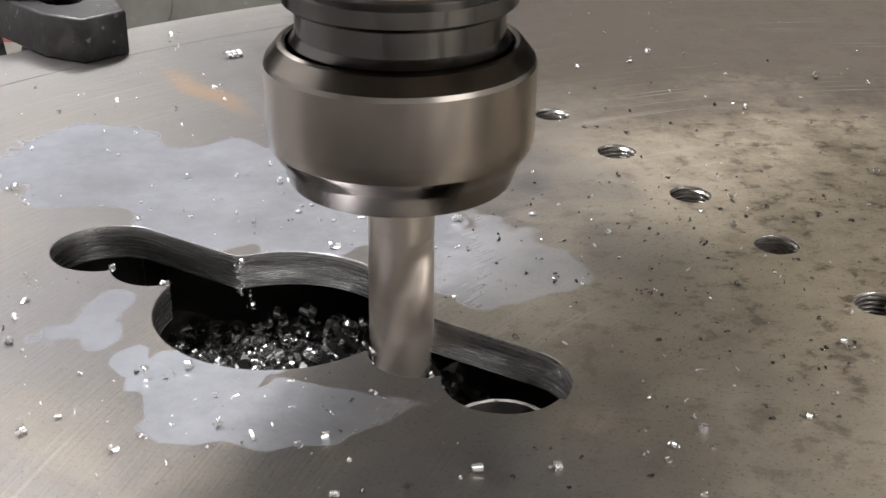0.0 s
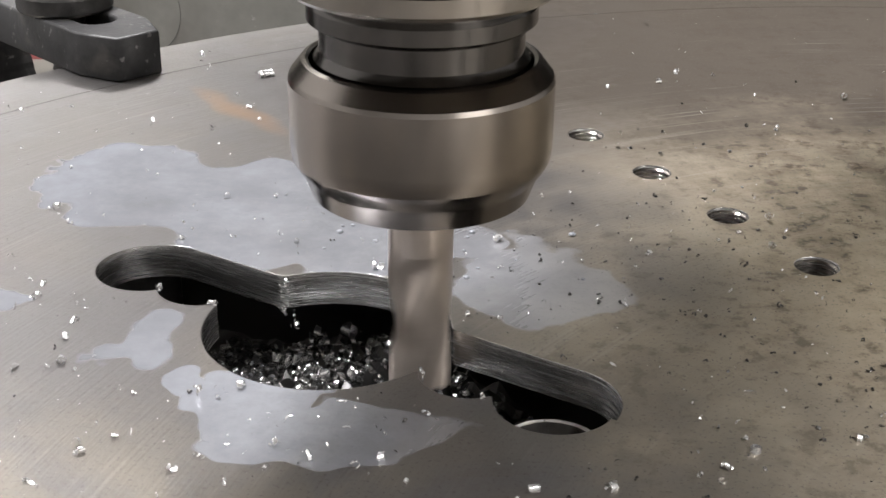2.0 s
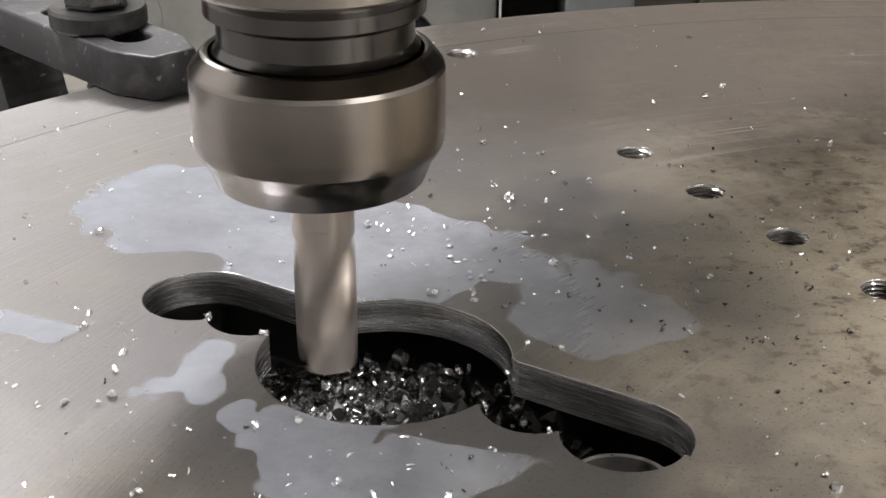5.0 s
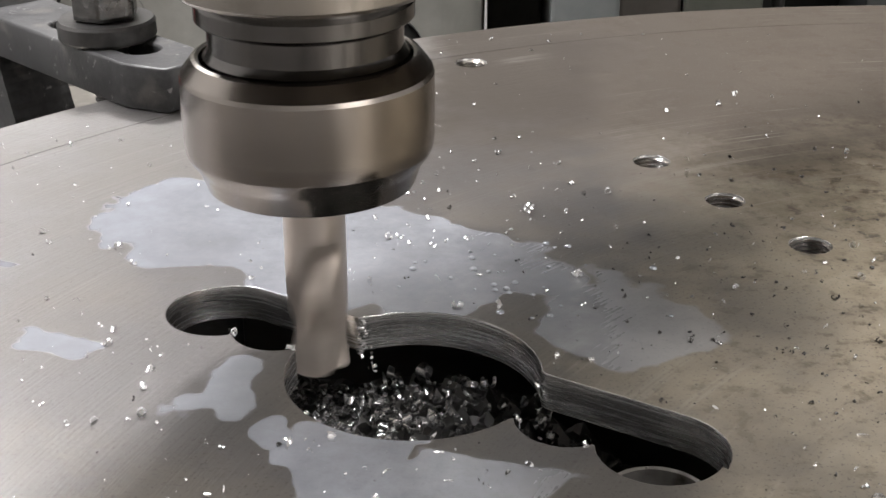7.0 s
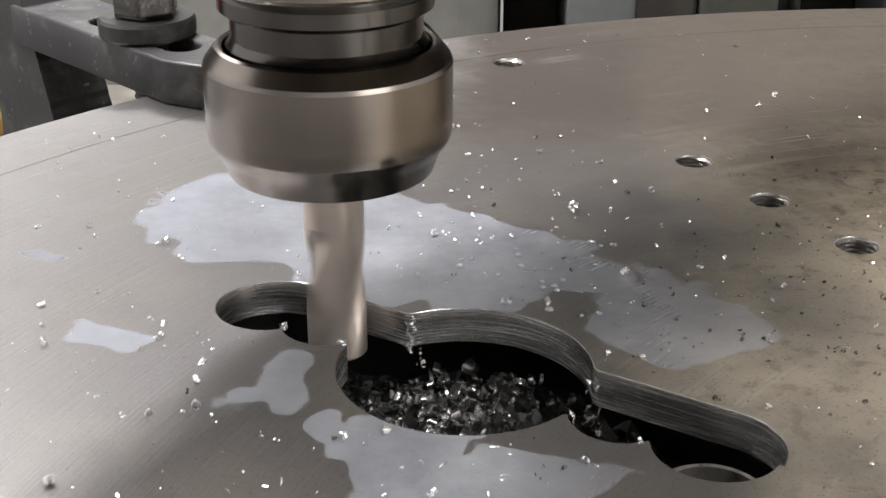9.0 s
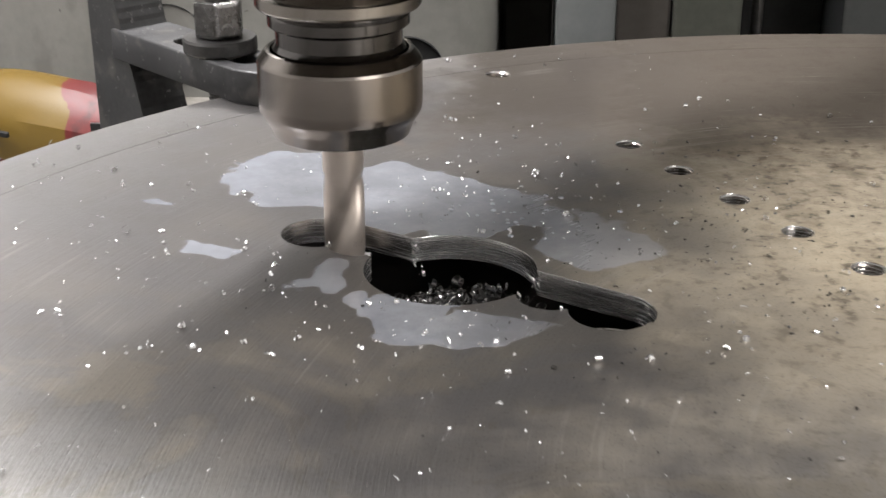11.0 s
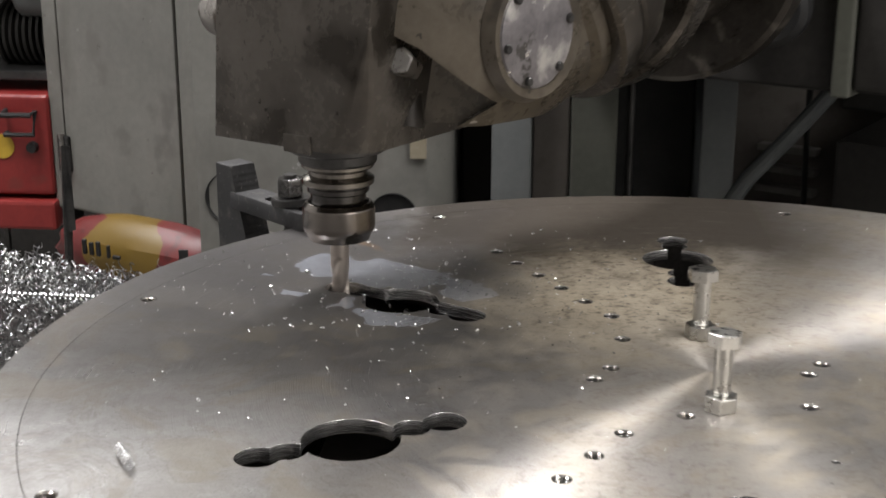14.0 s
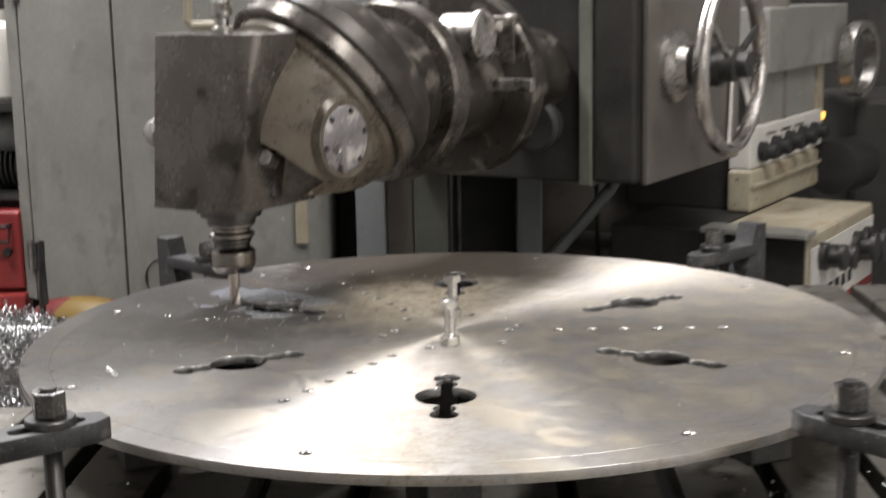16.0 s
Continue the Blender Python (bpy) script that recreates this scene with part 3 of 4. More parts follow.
def machine_table():
    t = rides(thing("machine_table", "oily cast-iron milling table with T-slots and loose chips", "machine table", frame_pose((0, 0, -.118), (0, 1))))
    for k in range(13):
        y = -1.075 + k * .1335
        part("land", box(-.86, .83, y, y + .106, -.04, 0, .002), TABLE, t)
    part("slab", box(-.86, .83, -1.1, .66, -.16, -.044, .004), DARKSTEEL, t)
    part("side_ledge", box(-.86, .02, .663, 1.06, -.05, -.004, .004), TABLE, t, "oily iron side ledge with chips")
    for x, y in ((-.42, -.25), (.42, -.25), (-.42, .3), (.42, .3), (.0, -.5), (0, .52), (.1, .1)):
        s = rides(solid("support_block", box(-.035, .035, -.035, .035, -.1175, -THICK - .0004, .003), DARKSTEEL, "dark steel support block between table and plate", "support block", group="blocks under the plate"))
        s.matrix_basis = pose(x, y, 0, 0, 0, 25)
    return t


machine_table()


def drip_pan():
    p = rides(thing("drip_pan", "dark oily pan under the milled slot", "pan", frame_pose(U * .35, U)))
    part("base", box(-.17, .17, -.14, .14, -.062, -.0605, 0), BLACK, p)
    for x0, x1, y0, y1 in ((-.172, -.1702, -.14, .14), (.1702, .172, -.14, .14), (-.172, .172, -.142, -.1402), (-.172, .172, .1402, .142)):
        part("rim", box(x0, x1, y0, y1, -.062, -.045, 0), BLACK, p)
    for x in (-.15, .15):
        part("foot", box(x - .012, x + .012, -.12, .12, -.1175, -.0625, .002), DARKSTEEL, p)
    return p


drip_pan()


def chip_mesh(rng, kind):
    """A chip of a few millimetres: a tightly rolled curl, or a short bent sliver."""
    n = rng.randint(9, 18) if kind else 5
    r = rng.uniform(.0006, .0013) if kind else rng.uniform(.001, .0022)
    w = rng.uniform(.0007, .0024) if kind else rng.uniform(.0004, .0009)
    arc = rng.uniform(4.0, 11.0) if kind else rng.uniform(.7, 2.2)
    pitch = rng.uniform(.0001, .0011)
    pts = []
    for k in range(n):
        a = arc * k / (n - 1)
        e = r * (1 + .05 * a)
        taper = 1 - .7 * abs(2 * k / (n - 1) - 1) ** 3
        for s in (-.5, .5):
            pts.append(Vector((e * math.cos(a), e * math.sin(a), w * s * taper + pitch * a / 2)))
    faces = [(2 * k, 2 * k + 1, 2 * k + 3, 2 * k + 2) for k in range(n - 1)]
    return pts, faces


def scatter(name, places, material, label, category, seed, big=1.0, curled=.55):
    """Chips strewn at places, each turned at random: one heap of stuff."""
    rng = random.Random(seed)
    vs, fs = [], []
    for p, size in places:
        pts, faces = chip_mesh(rng, rng.random() < curled)
        m = Matrix.LocRotScale(p, Euler((rng.uniform(0, 6.3), rng.uniform(0, 6.3), rng.uniform(0, 6.3))), Vector((size, size, size)) * big)
        base = len(vs)
        vs += [m @ q for q in pts]
        fs += [tuple(base + i for i in f) for f in faces]
    me = bpy.data.meshes.new(name)
    me.from_pydata([tuple(v) for v in vs], [], fs)
    me.materials.append(material)
    me.shade_smooth()
    return tagged(new(name, me), label, category, kind="stuff")


def clear(x, y):
    """True on the plate's metal, away from its openings."""
    for k in range(6):
        a = radians(30 + 60 * k)
        c, s = math.cos(a), math.sin(a)
        lx, ly = x * c + y * s, -x * s + y * c
        if .235 < lx < .465 and abs(ly) < max(chain_side(lx, True), .02) + .003:
            return False
    if any((x - hx) ** 2 + (y - hy) ** 2 < .011 ** 2 for hx, hy in TAPPED + RIM_HOLES):
        return False
    return x * x + y * y < .63 ** 2


rng = random.Random(4)
spots = []
while len(spots) < 1150:
    x, y = rng.gauss(-.30, .16), rng.gauss(.20, .15)
    if clear(x, y):
        s = rng.choice((.15, .2, .25, .3, .35, .4, .5, .6, .8, 1.0, 1.2)) * rng.uniform(.7, 1.15)
        spots.append((Vector((x, y, .0009 * s)), s))
while len(spots) < 1600:
    r, a = .62 * math.sqrt(rng.random()), rng.uniform(0, 6.283)
    x, y = r * math.cos(a), r * math.sin(a)
    if clear(x, y):
        s = rng.uniform(.2, .75)
        spots.append((Vector((x, y, .0009 * s)), s))
rides(scatter("metal_chips", spots, CHIP, "bright curled metal chips strewn over the plate", "metal chips", 11))
# dust of filings, most of it dark, beyond the slot
spots = []
while len(spots) < 900:
    x, y = rng.gauss(-.15, .09), rng.gauss(.19, .09)
    if clear(x, y):
        s = rng.uniform(.12, .6)
        spots.append((Vector((x, y, .0006 * s)), s))
rides(scatter("dark_filings", spots, DARKSTEEL, "dark oily filings lying on the plate", "filings", 12))
# chips heaped in the pan under the slot, on a dark mound of packed swarf
def mound(a, p):
    return .002 + .027 * math.exp(-(a / .052) ** 2) + .014 * max(0, -p / .05)


own = bmesh.new()
rows = [[own.verts.new(U * (.35 + a) + N * p + UP * (-.0603 + .8 * mound(a, p) * (1 + .5 * noise.noise(Vector((a * 160, p * 160, 0)))))) for p in [-.06 + .12 * j / 44 for j in range(45)]] for a in [-.10 + .20 * i / 70 for i in range(71)]]
for r0, r1 in zip(rows, rows[1:]):
    for j in range(44):
        own.faces.new((r0[j], r0[j + 1], r1[j + 1], r1[j]))
rides(solid("packed_swarf", own, DARKSTEEL, "dark packed mound of oily swarf in the pan", "swarf", smooth=True, kind="stuff"))
spots = []
while len(spots) < 1500:
    a, p = rng.uniform(-.085, .085), rng.uniform(-.05, .05)
    q = U * (.35 + a) + N * p
    spots.append((Vector((q.x, q.y, -.0585 + mound(a, p) * rng.uniform(.72, 1.12))), rng.choice((.5, .7, .9, 1.0, 1.2, 1.5, 2.0))))
rides(scatter("swarf_heap", spots, HEAP, "heap of bright and dark steel chips under the slot", "metal chips", 13, 1.0, .85))
spots = []
while len(spots) < 420:
    x, y = rng.gauss(.003, .018), rng.gauss(-.395, .030)
    spots.append((Vector((x, y, -.058 + .047 * math.exp(-((y + .410) / .03) ** 2 - (x / .025) ** 2) * (.6 + .4 * rng.random()))), rng.uniform(1.0, 2.4)))
rides(scatter("swarf_heap", spots, CHIP, "small heap of bright steel chips beneath a slot", "metal chips", 15))
# burrs hanging on the slot's edges
spots = []
for a, p, z in ((.3808, .0200, -.002), (.3795, .0205, -.004), (.377, .0215, -.008), (.313, .0200, -.002), (.409, -.0105, .001), (.386, -.0085, .001), (.304, -.0085, .001), (.281, -.0105, .001), (.2805, -.011, .001), (.279, -.011, -.001)):
    for k in range(6):
        q = U * (a + rng.uniform(-.0008, .0008)) + N * (p + rng.uniform(-.0005, .0005))
        spots.append((Vector((q.x, q.y, z - (.0022 if p > 0 else .0004) * k)), rng.uniform(.4, .75)))
vs, fs = [], []
for k in range(34):
    q, r = Vector((rng.gauss(-.272, .022), rng.gauss(.236, .016), .0002)), rng.uniform(.0005, .0016)
    if not clear(q.x, q.y):
        continue
    base = len(vs)
    for z, e in ((0, 1), (.28, .9), (.5, .55)):
        vs += [(q.x + r * e * math.cos(j * .7854), q.y + r * e * math.sin(j * .7854), q.z + r * z) for j in range(8)]
    for row in (0, 8):
        fs += [(base + row + j, base + row + (j + 1) % 8, base + row + 8 + (j + 1) % 8, base + row + 8 + j) for j in range(8)]
    fs.append(tuple(base + 16 + j for j in range(8)))
me = bpy.data.meshes.new("coolant_droplets")
me.from_pydata(vs, [], fs)
me.materials.append(DROP)
me.shade_smooth()
rides(tagged(new("coolant_droplets", me), "drops and bubbles of milky coolant on the steel", "coolant", kind="stuff"))
rides(scatter("slot_burrs", spots, CHIP, "torn burrs and slivers on the slot's edge", "burrs", 14))


def coil(turns, r, w, length, seg=14):
    """A curled ribbon of swarf."""
    own = bmesh.new()
    rows = []
    n = int(turns * seg)
    for k in range(n + 1):
        a = 2 * math.pi * k / seg
        x = length * k / n
        rows.append([own.verts.new((x + d, r * math.cos(a), r * math.sin(a) + r)) for d in (0, w)])
    for a, b in zip(rows, rows[1:]):
        own.faces.new((a[0], a[1], b[1], b[0]))
    return own


rides(solid("swarf_curl", coil(6, .0042, .0042, .032), CHIP, "tightly curled bright steel chip on the plate", "metal chip", frame_pose((-.476, -.212, 0), (.5, -.85)), True))
rides(solid("swarf_curl", coil(24, .0035, .003, .17, 10), SWARF, "long curl of bright swarf on the table", "metal chip", frame_pose((-.44, -.50, -.1175), (.95, -.30)), True))
spots = []
while len(spots) < 700:
    x, y = rng.uniform(-1.04, .9), rng.uniform(-.84, .0)
    if x * x + y * y > .5 ** 2:
        s_ = rng.uniform(.5, 2.2)
        spots.append((Vector((x, y, -.1172 + .0009 * s_)), s_))
rides(scatter("table_chips", spots, CHIP, "bright metal chips strewn on the milling table", "metal chips", 19))
rides(solid("swarf_curl", coil(3, .0018, .002, .008), CHIP, "small curled bright chip on the plate", "metal chip", frame_pose((-.366, .428, 0), (.8, .5)), True))

# ---- the milling head ----
AXIS = U * .441 + N * .010


def tool():
    """Chuck and cutter, which turn together."""
    t = thing("milling_chuck", "polished steel milling chuck, spinning, with a long end mill", "milling chuck", Matrix.Translation(AXIS))
    part("nut", lathe([(.0105, .0510), (.0316, .0510), (.0326, .0515), (.0346, .0572), (.0351, .0582), (.0372, .0610), (.0382, .0630), (.0386, .0655), (.0387, .0684), (.0387, .0862), (.0382, .0876), (.0347, .0920), (.0335, .0925), (.0325, .0920), (.0318, .0905), (.0318, .087)], 96), CHUCK, t, "polished round chuck nut", True)
    part("body", lathe([(.0312, .087), (.0312, .0925), (.0304, .0935), (.0296, .0950), (.0296, .1020), (.0318, .1030), (.0330, .1040), (.0330, .1085), (.0322, .1100)], 96), CHUCKBODY, t, "dark chuck body with a bright ring", True)
    part("flange", lathe([(.0322, .1100), (.0375, .1120), (.0385, .1132), (.0385, .1180), (.0375, .1190), (.0310, .1225), (.0310, .1265), (.0375, .1300), (.0385, .1312), (.0385, .1340), (.034, .1350)], 96), FLANGE, t, "grooved tool flange", True)
    # fluted end mill
    own = bmesh.new()
    rows, seg, n = [], 48, 40
    for k in range(n + 1):
        z = -.0150 + .0670 * k / n
        flute = max(0, min(1, (.032 - z) / .006))
        rows.append([own.verts.new((r * math.cos(a), r * math.sin(a), z)) for a in [2 * math.pi * j / seg for j in range(seg)] for r in [.0100 - .0034 * flute * max(0, math.sin(2 * (a - z * 60))) ** 1.6]])
    for a, c in zip(rows, rows[1:]):
        for j in range(seg):
            own.faces.new((a[j], a[(j + 1) % seg], c[(j + 1) % seg], c[j]))
    own.faces.new(rows[0])
    part("end_mill", own, CUTTER, t, "bright fluted steel end mill", True)
    return t


TOOL = tool()
HEADAX = Vector((.62, .50, .60)).normalized()   # the slanting joint of the head
RAMAX = N.copy().normalized()      # the ram's neck


def carve(ob, outline, y0, y1):
    """Cuts a pocket of the given outline (x, z), from y0 back to y1, out of a solid part."""
    own = prism([(x, -z) for x, z in outline], y0, y1, Matrix(((1, 0, 0, 0), (0, 0, 1, 0), (0, -1, 0, 0), (0, 0, 0, 1))))
    knife = new("knife", mesh_of(own, "knife", CASTING))
    cut = ob.modifiers.new("pocket", "BOOLEAN")
    cut.operation, cut.object, cut.solver = "DIFFERENCE", knife, "EXACT"
    bpy.context.view_layer.update()
    me = bpy.data.meshes.new_from_object(ob.evaluated_get(bpy.context.evaluated_depsgraph_get()))
    ob.modifiers.clear()
    if len(me.polygons) > 50:
        me.set_sharp_from_angle(angle=radians(25))
        ob.data = me
    bpy.data.objects.remove(knife)


def milling_head():
    h = thing("universal_milling_unit", "worn grey cast-iron universal milling head over the plate", "milling head")
    # spindle housing: a tapered block, square to the machine
    own = bmesh.new()
    rows = []
    for z, a0, a1, b0, b1 in ((.172, .072, -.112, .108, .09), (.30, .064, -.128, .107, .10), (.455, .052, -.150, .105, .11)):
        rows.append([own.verts.new(AXIS + U * a + N * p + UP * z) for a, p in ((a0, -b0), (a1, -b0), (a1, b1), (a0, b1))])
    own.faces.new(rows[0])
    own.faces.new(rows[-1])
    for a, c in zip(rows, rows[1:]):
        for j in range(4):
            own.faces.new((a[j], a[(j + 1) % 4], c[(j + 1) % 4], c[j]))
    own.edges.ensure_lookup_table()
    near = [e for e in own.edges if abs(e.verts[0].co.z - e.verts[1].co.z) > .05 and all((v.co - AXIS).dot(U) < -.1 and (v.co - AXIS).dot(N) < 0 for v in e.verts)]
    bmesh.ops.bevel(own, geom=near, offset=.045, segments=6, affect="EDGES", profile=.5)
    rest = [e for e in own.edges if e.is_manifold and e.calc_face_angle(0) > .5 and any(v.co.z > .18 for v in e.verts)]
    bmesh.ops.bevel(own, geom=rest, offset=.004, segments=2, affect="EDGES", profile=.6)
    part("spindle_housing", own, CASTING, h, smooth=True)
    part("spindle_nose", lathe([(0, .1345), (.034, .1345), (.0405, .1350), (.0415, .137), (.0415, .1465), (.0500, .1475), (.0520, .149), (.0520, .1735), (0, .1735)], 64), DARKSTEEL, h, "dark steel spindle nose", True, at=Matrix.Translation(AXIS))
    part("drain_lip", box(-.056, -.022, -.002, .002, .168, .186, .001), CASTING, h, at=frame_pose(AXIS - N * .108, U))
    # knuckle and the slanting ring
    k = Vector((-.235, .30, .335))
    knuckle = part("knuckle", lathe([(0, -.225), (.05, -.222), (.100, -.200), (.140, -.150), (.160, -.090), (.168, -.020), (.176, -.012), (.178, .0), (0, .0)], 72), TANPAINT, h, "rounded cast knuckle, paint worn bare, with a deep bolt pocket", True, at=axis_pose(k, HEADAX))
    carve(knuckle, [(-.318, .272), (-.302, .283), (-.277, .271), (-.206, .214), (-.262, .180), (-.300, .176), (-.330, .215)], .0, .168)
    carve(knuckle, [(-.7, .19), (.1, .19), (.1, .0), (-.7, .0)], -.2, .6)
    part("slant_ring", lathe([(0, .0005), (.190, .0005), (.195, .005), (.195, .030), (.191, .035), (.186, .037), (0, .037)], 96), CASTING, h, "worn ring of the slanting joint", True, at=axis_pose(k, HEADAX))
    part("upper_ring", lathe([(0, .0375), (.190, .0375), (.193, .042), (.190, .070), (.165, .11), (.10, .15), (0, .16)], 96), GREASY, h, smooth=True, at=axis_pose(k, HEADAX))
    # neck and flanges towards the ram
    part("neck", lathe([(0, .05), (.10, .05), (.128, .075), (.132, .12), (.124, .14), (.122, .17), (.132, .176), (.134, .196), (0, .196)], 96), GREASY, h, smooth=True, at=axis_pose(k, RAMAX))
    part("clamp_flange", lathe([(0, .1965), (.160, .1965), (.166, .203), (.168, .238), (.163, .245), (0, .245)], 96), CASTING, h, "worn greasy flange ring", True, at=axis_pose(k, RAMAX))
    part("ram_neck", lathe([(0, .2455), (.118, .2455), (.118, .455), (0, .455)], 96), GREASY, h, smooth=True, at=axis_pose(k, RAMAX))
    part("ram_flange", lathe([(0, .4555), (.180, .4555), (.187, .462), (.187, .494), (.182, .500), (.098, .502), (.098, .80), (0, .80)], 96), GREASY, h, "dark greasy ram flange", True, at=axis_pose(k, RAMAX))
    # oval cover on the knuckle, with its screws
    co, face = Vector((-.172, .140, .284)), Vector((.62, -.78, -.05)).normalized()
    cover = part("inspection_cover", lathe([(0, -.03), (.046, -.03), (.046, .003), (.044, .006), (.036, .0075), (0, .008)], 48), FLAKING, h, "oval cover with flaking silver paint", True, at=axis_pose(co, face) @ Matrix.Diagonal((.95, 1.2, 1, 1)))
    part("cover_recess", lathe([(.040, -.012), (.040, .0045), (.054, .0035), (.060, -.012)], 48), TANPAINT, h, "raised rim round the cover, paint flaking", True, at=axis_pose(co + Vector((.003, .002, .001)), face) @ Matrix.Diagonal((.95, 1.2, 1, 1)))
    for j in range(6):
        a = radians(60 * j + 15)
        part("screw", lathe([(0, .0), (.004, 0), (.004, .010), (.003, .0115), (0, .0115)], 12), DARKSTEEL, cover, at=Matrix.Translation((.039 * math.cos(a), .039 * math.sin(a), 0)))
    part("clamp_bolt", prism(hexagon(.024, 10), -.02, .034, bevel=.002), BARE, h, "worn hex clamping bolt in a pocket", at=axis_pose((-.294, .143, .2495), (-.1, -.9, .3)))
    part("pocket_rib", lathe([(0, -.005), (.019, -.005), (.014, .04), (.008, .046), (0, .047)], 24), GREASY, h, smooth=True, at=axis_pose((-.297, .158, .192), (.05, .25, .97)))
    part("side_boss", lathe([(0, -.01), (.030, -.01), (.029, .010), (.024, .030), (.022, .034), (.012, .034), (.012, .046), (.009, .049), (0, .049)], 32), BARE, h, "bright boss with a screw", True, at=axis_pose(AXIS + U * .064 - N * .072 + UP * .292, U))
    part("oil_cap", lathe([(0, .44), (.017, .44), (.017, .462), (.012, .466), (.012, .480), (.018, .483), (.018, .505), (0, .508)], 24), BARE, h, "bright oil filler cap", True, at=Matrix.Translation(AXIS - N * .04 - U * .035))
    # handle bar and studs on the flange, whose face looks along -n
    def on_flange(x, z, out):
        return Vector((x, (.142 + out - .5 * x) / .8660254, z))
    part("lock_bar", box(0, .138, -.009, .009, -.012, .012, .003), BARE, h, "flat bright locking bar", at=frame_pose((.03, .632, .336), -U))
    part("lock_pivot", lathe([(0, -.07), (.040, -.07), (.040, -.004), (.046, 0), (.046, .010), (.040, .014), (0, .014)], 40), BARE, h, "round bright pivot", True, at=axis_pose((.048, .520, .434), -U))
    lug = part("flange_lug", box(-.075, .045, -.014, .012, -.055, .045, .010, 3), CASTING, h, "worn cast lug with studs", at=frame_pose((.085, .655, .425), -U))
    for dx, dz in ((-.012, .012), (.022, .022), (-.045, .02), (.0, -.03)):
        part("stud", prism(hexagon(.018), 0, .022, bevel=.001), BARE, lug, at=axis_pose((dx, -.0145, dz), (0, -1, 0)))
    part("dial", lathe([(0, -.02), (.056, -.02), (.059, .008), (.050, .016), (.018, .017), (0, .020)], 40), BLACK, h, "dark round dial", True, at=axis_pose((.166, .906, .226), -N))
    # conduit frame over the housing
    part("conduit", tube([(-0.47, .42, 0.548), (-0.474, .42, 0.472), (-0.466, .42, 0.462), (-0.401, .42, 0.463)], .0085, 10), BEIGE, h, "tan bent conduit behind the housing", True)
    eye = bmesh.new()
    rows = [[eye.verts.new(((.017 + .005 * math.cos(q)) * math.cos(a), .005 * math.sin(q), (.017 + .005 * math.cos(q)) * math.sin(a))) for q in [math.pi * j / 5 for j in range(10)]] for a in [math.pi * i / 14 for i in range(28)]]
    for i in range(28):
        for j in range(10):
            eye.faces.new((rows[i][j], rows[i][(j + 1) % 10], rows[(i + 1) % 28][(j + 1) % 10], rows[(i + 1) % 28][j]))
    part("lifting_eye", eye, BARE, h, "bright lifting eye", True, at=Matrix.Translation((-0.202, 0.4, 0.499)))
    return h


milling_head()


def ram_body():
    c = Vector((.372, .840, 0))
    r = thing("machine_ram", "dark grey painted milling machine ram with a handwheel shaft", "machine ram", frame_pose(c, -U))
    # x runs along -u, on which side the wheel sits, and y along n
    part("front_casting", box(-.62, -.130, .015, .6, .098, .62, .006), DARKPAINT, r)
    part("guide_strip", box(-.128, -.100, -.005, .55, .094, .62, .004), GREENPAINT, r, "worn grey-green guide strip")
    part("corner_casting", box(-.098, 0, 0, .6, .102, .62, .012, 3), DARKPAINT, r)
    part("side_cover", box(.001, .016, .035, .6, .098, .62, .004), BROWNPAINT, r, "brown-grey painted side cover")
    part("boss", lathe([(0, 0), (.080, 0), (.078, .015), (.058, .030), (.050, .050), (0, .050)], 48), BARE, r, "bright turned boss", True, at=axis_pose((.014, .17, .345), (1, 0, 0)))
    part("shaft_sleeve", lathe([(0, .04), (.042, .04), (.043, .045), (.043, .115), (0, .115)], 40), DARKSTEEL, r, "dark shaft sleeve", True, at=axis_pose((.014, .17, .345), (1, 0, 0)))
    return r


ram_body()


def handwheel():
    w = thing("handwheel", "bright chromed handwheel with a white handle tag", "handwheel", axis_pose(Vector((.372, .840, .350)) - U * .150 + N * .170, -U))
    seg, tseg, R, r = 72, 14, .182, .0145
    own = bmesh.new()
    rows = [[own.verts.new(((R + r * math.cos(b)) * math.cos(a), (R + r * math.cos(b)) * math.sin(a), 1.2 * r * math.sin(b))) for b in [2 * math.pi * j / tseg for j in range(tseg)]] for a in [2 * math.pi * k / seg for k in range(seg)]]
    for k in range(seg):
        a, c = rows[k], rows[(k + 1) % seg]
        for j in range(tseg):
            own.faces.new((a[j], a[(j + 1) % tseg], c[(j + 1) % tseg], c[j]))
    part("rim", own, BRIGHT, w, "bright chromed rim", True)
    part("hub", lathe([(0, -.03), (.038, -.03), (.038, .012), (.028, .018), (.028, .040), (0, .041)], 40), DARKSTEEL, w, smooth=True)
    for k in range(3):
        a = radians(120 * k + 25)
        part("spoke", tube([(.024 * math.cos(a), .024 * math.sin(a), 0), (R * math.cos(a), R * math.sin(a), 0)], .008), BRIGHT if k else DARKSTEEL, w, smooth=True)
    part("tag", box(.0, .08, -.013, .013, .018, .0195, 0), WHITEPAINT, w, "white tag on the hub", at=pose(.01, -.02, 0, 0, 0, -52))
    return w


handwheel()

# ---- machine column and the background ----


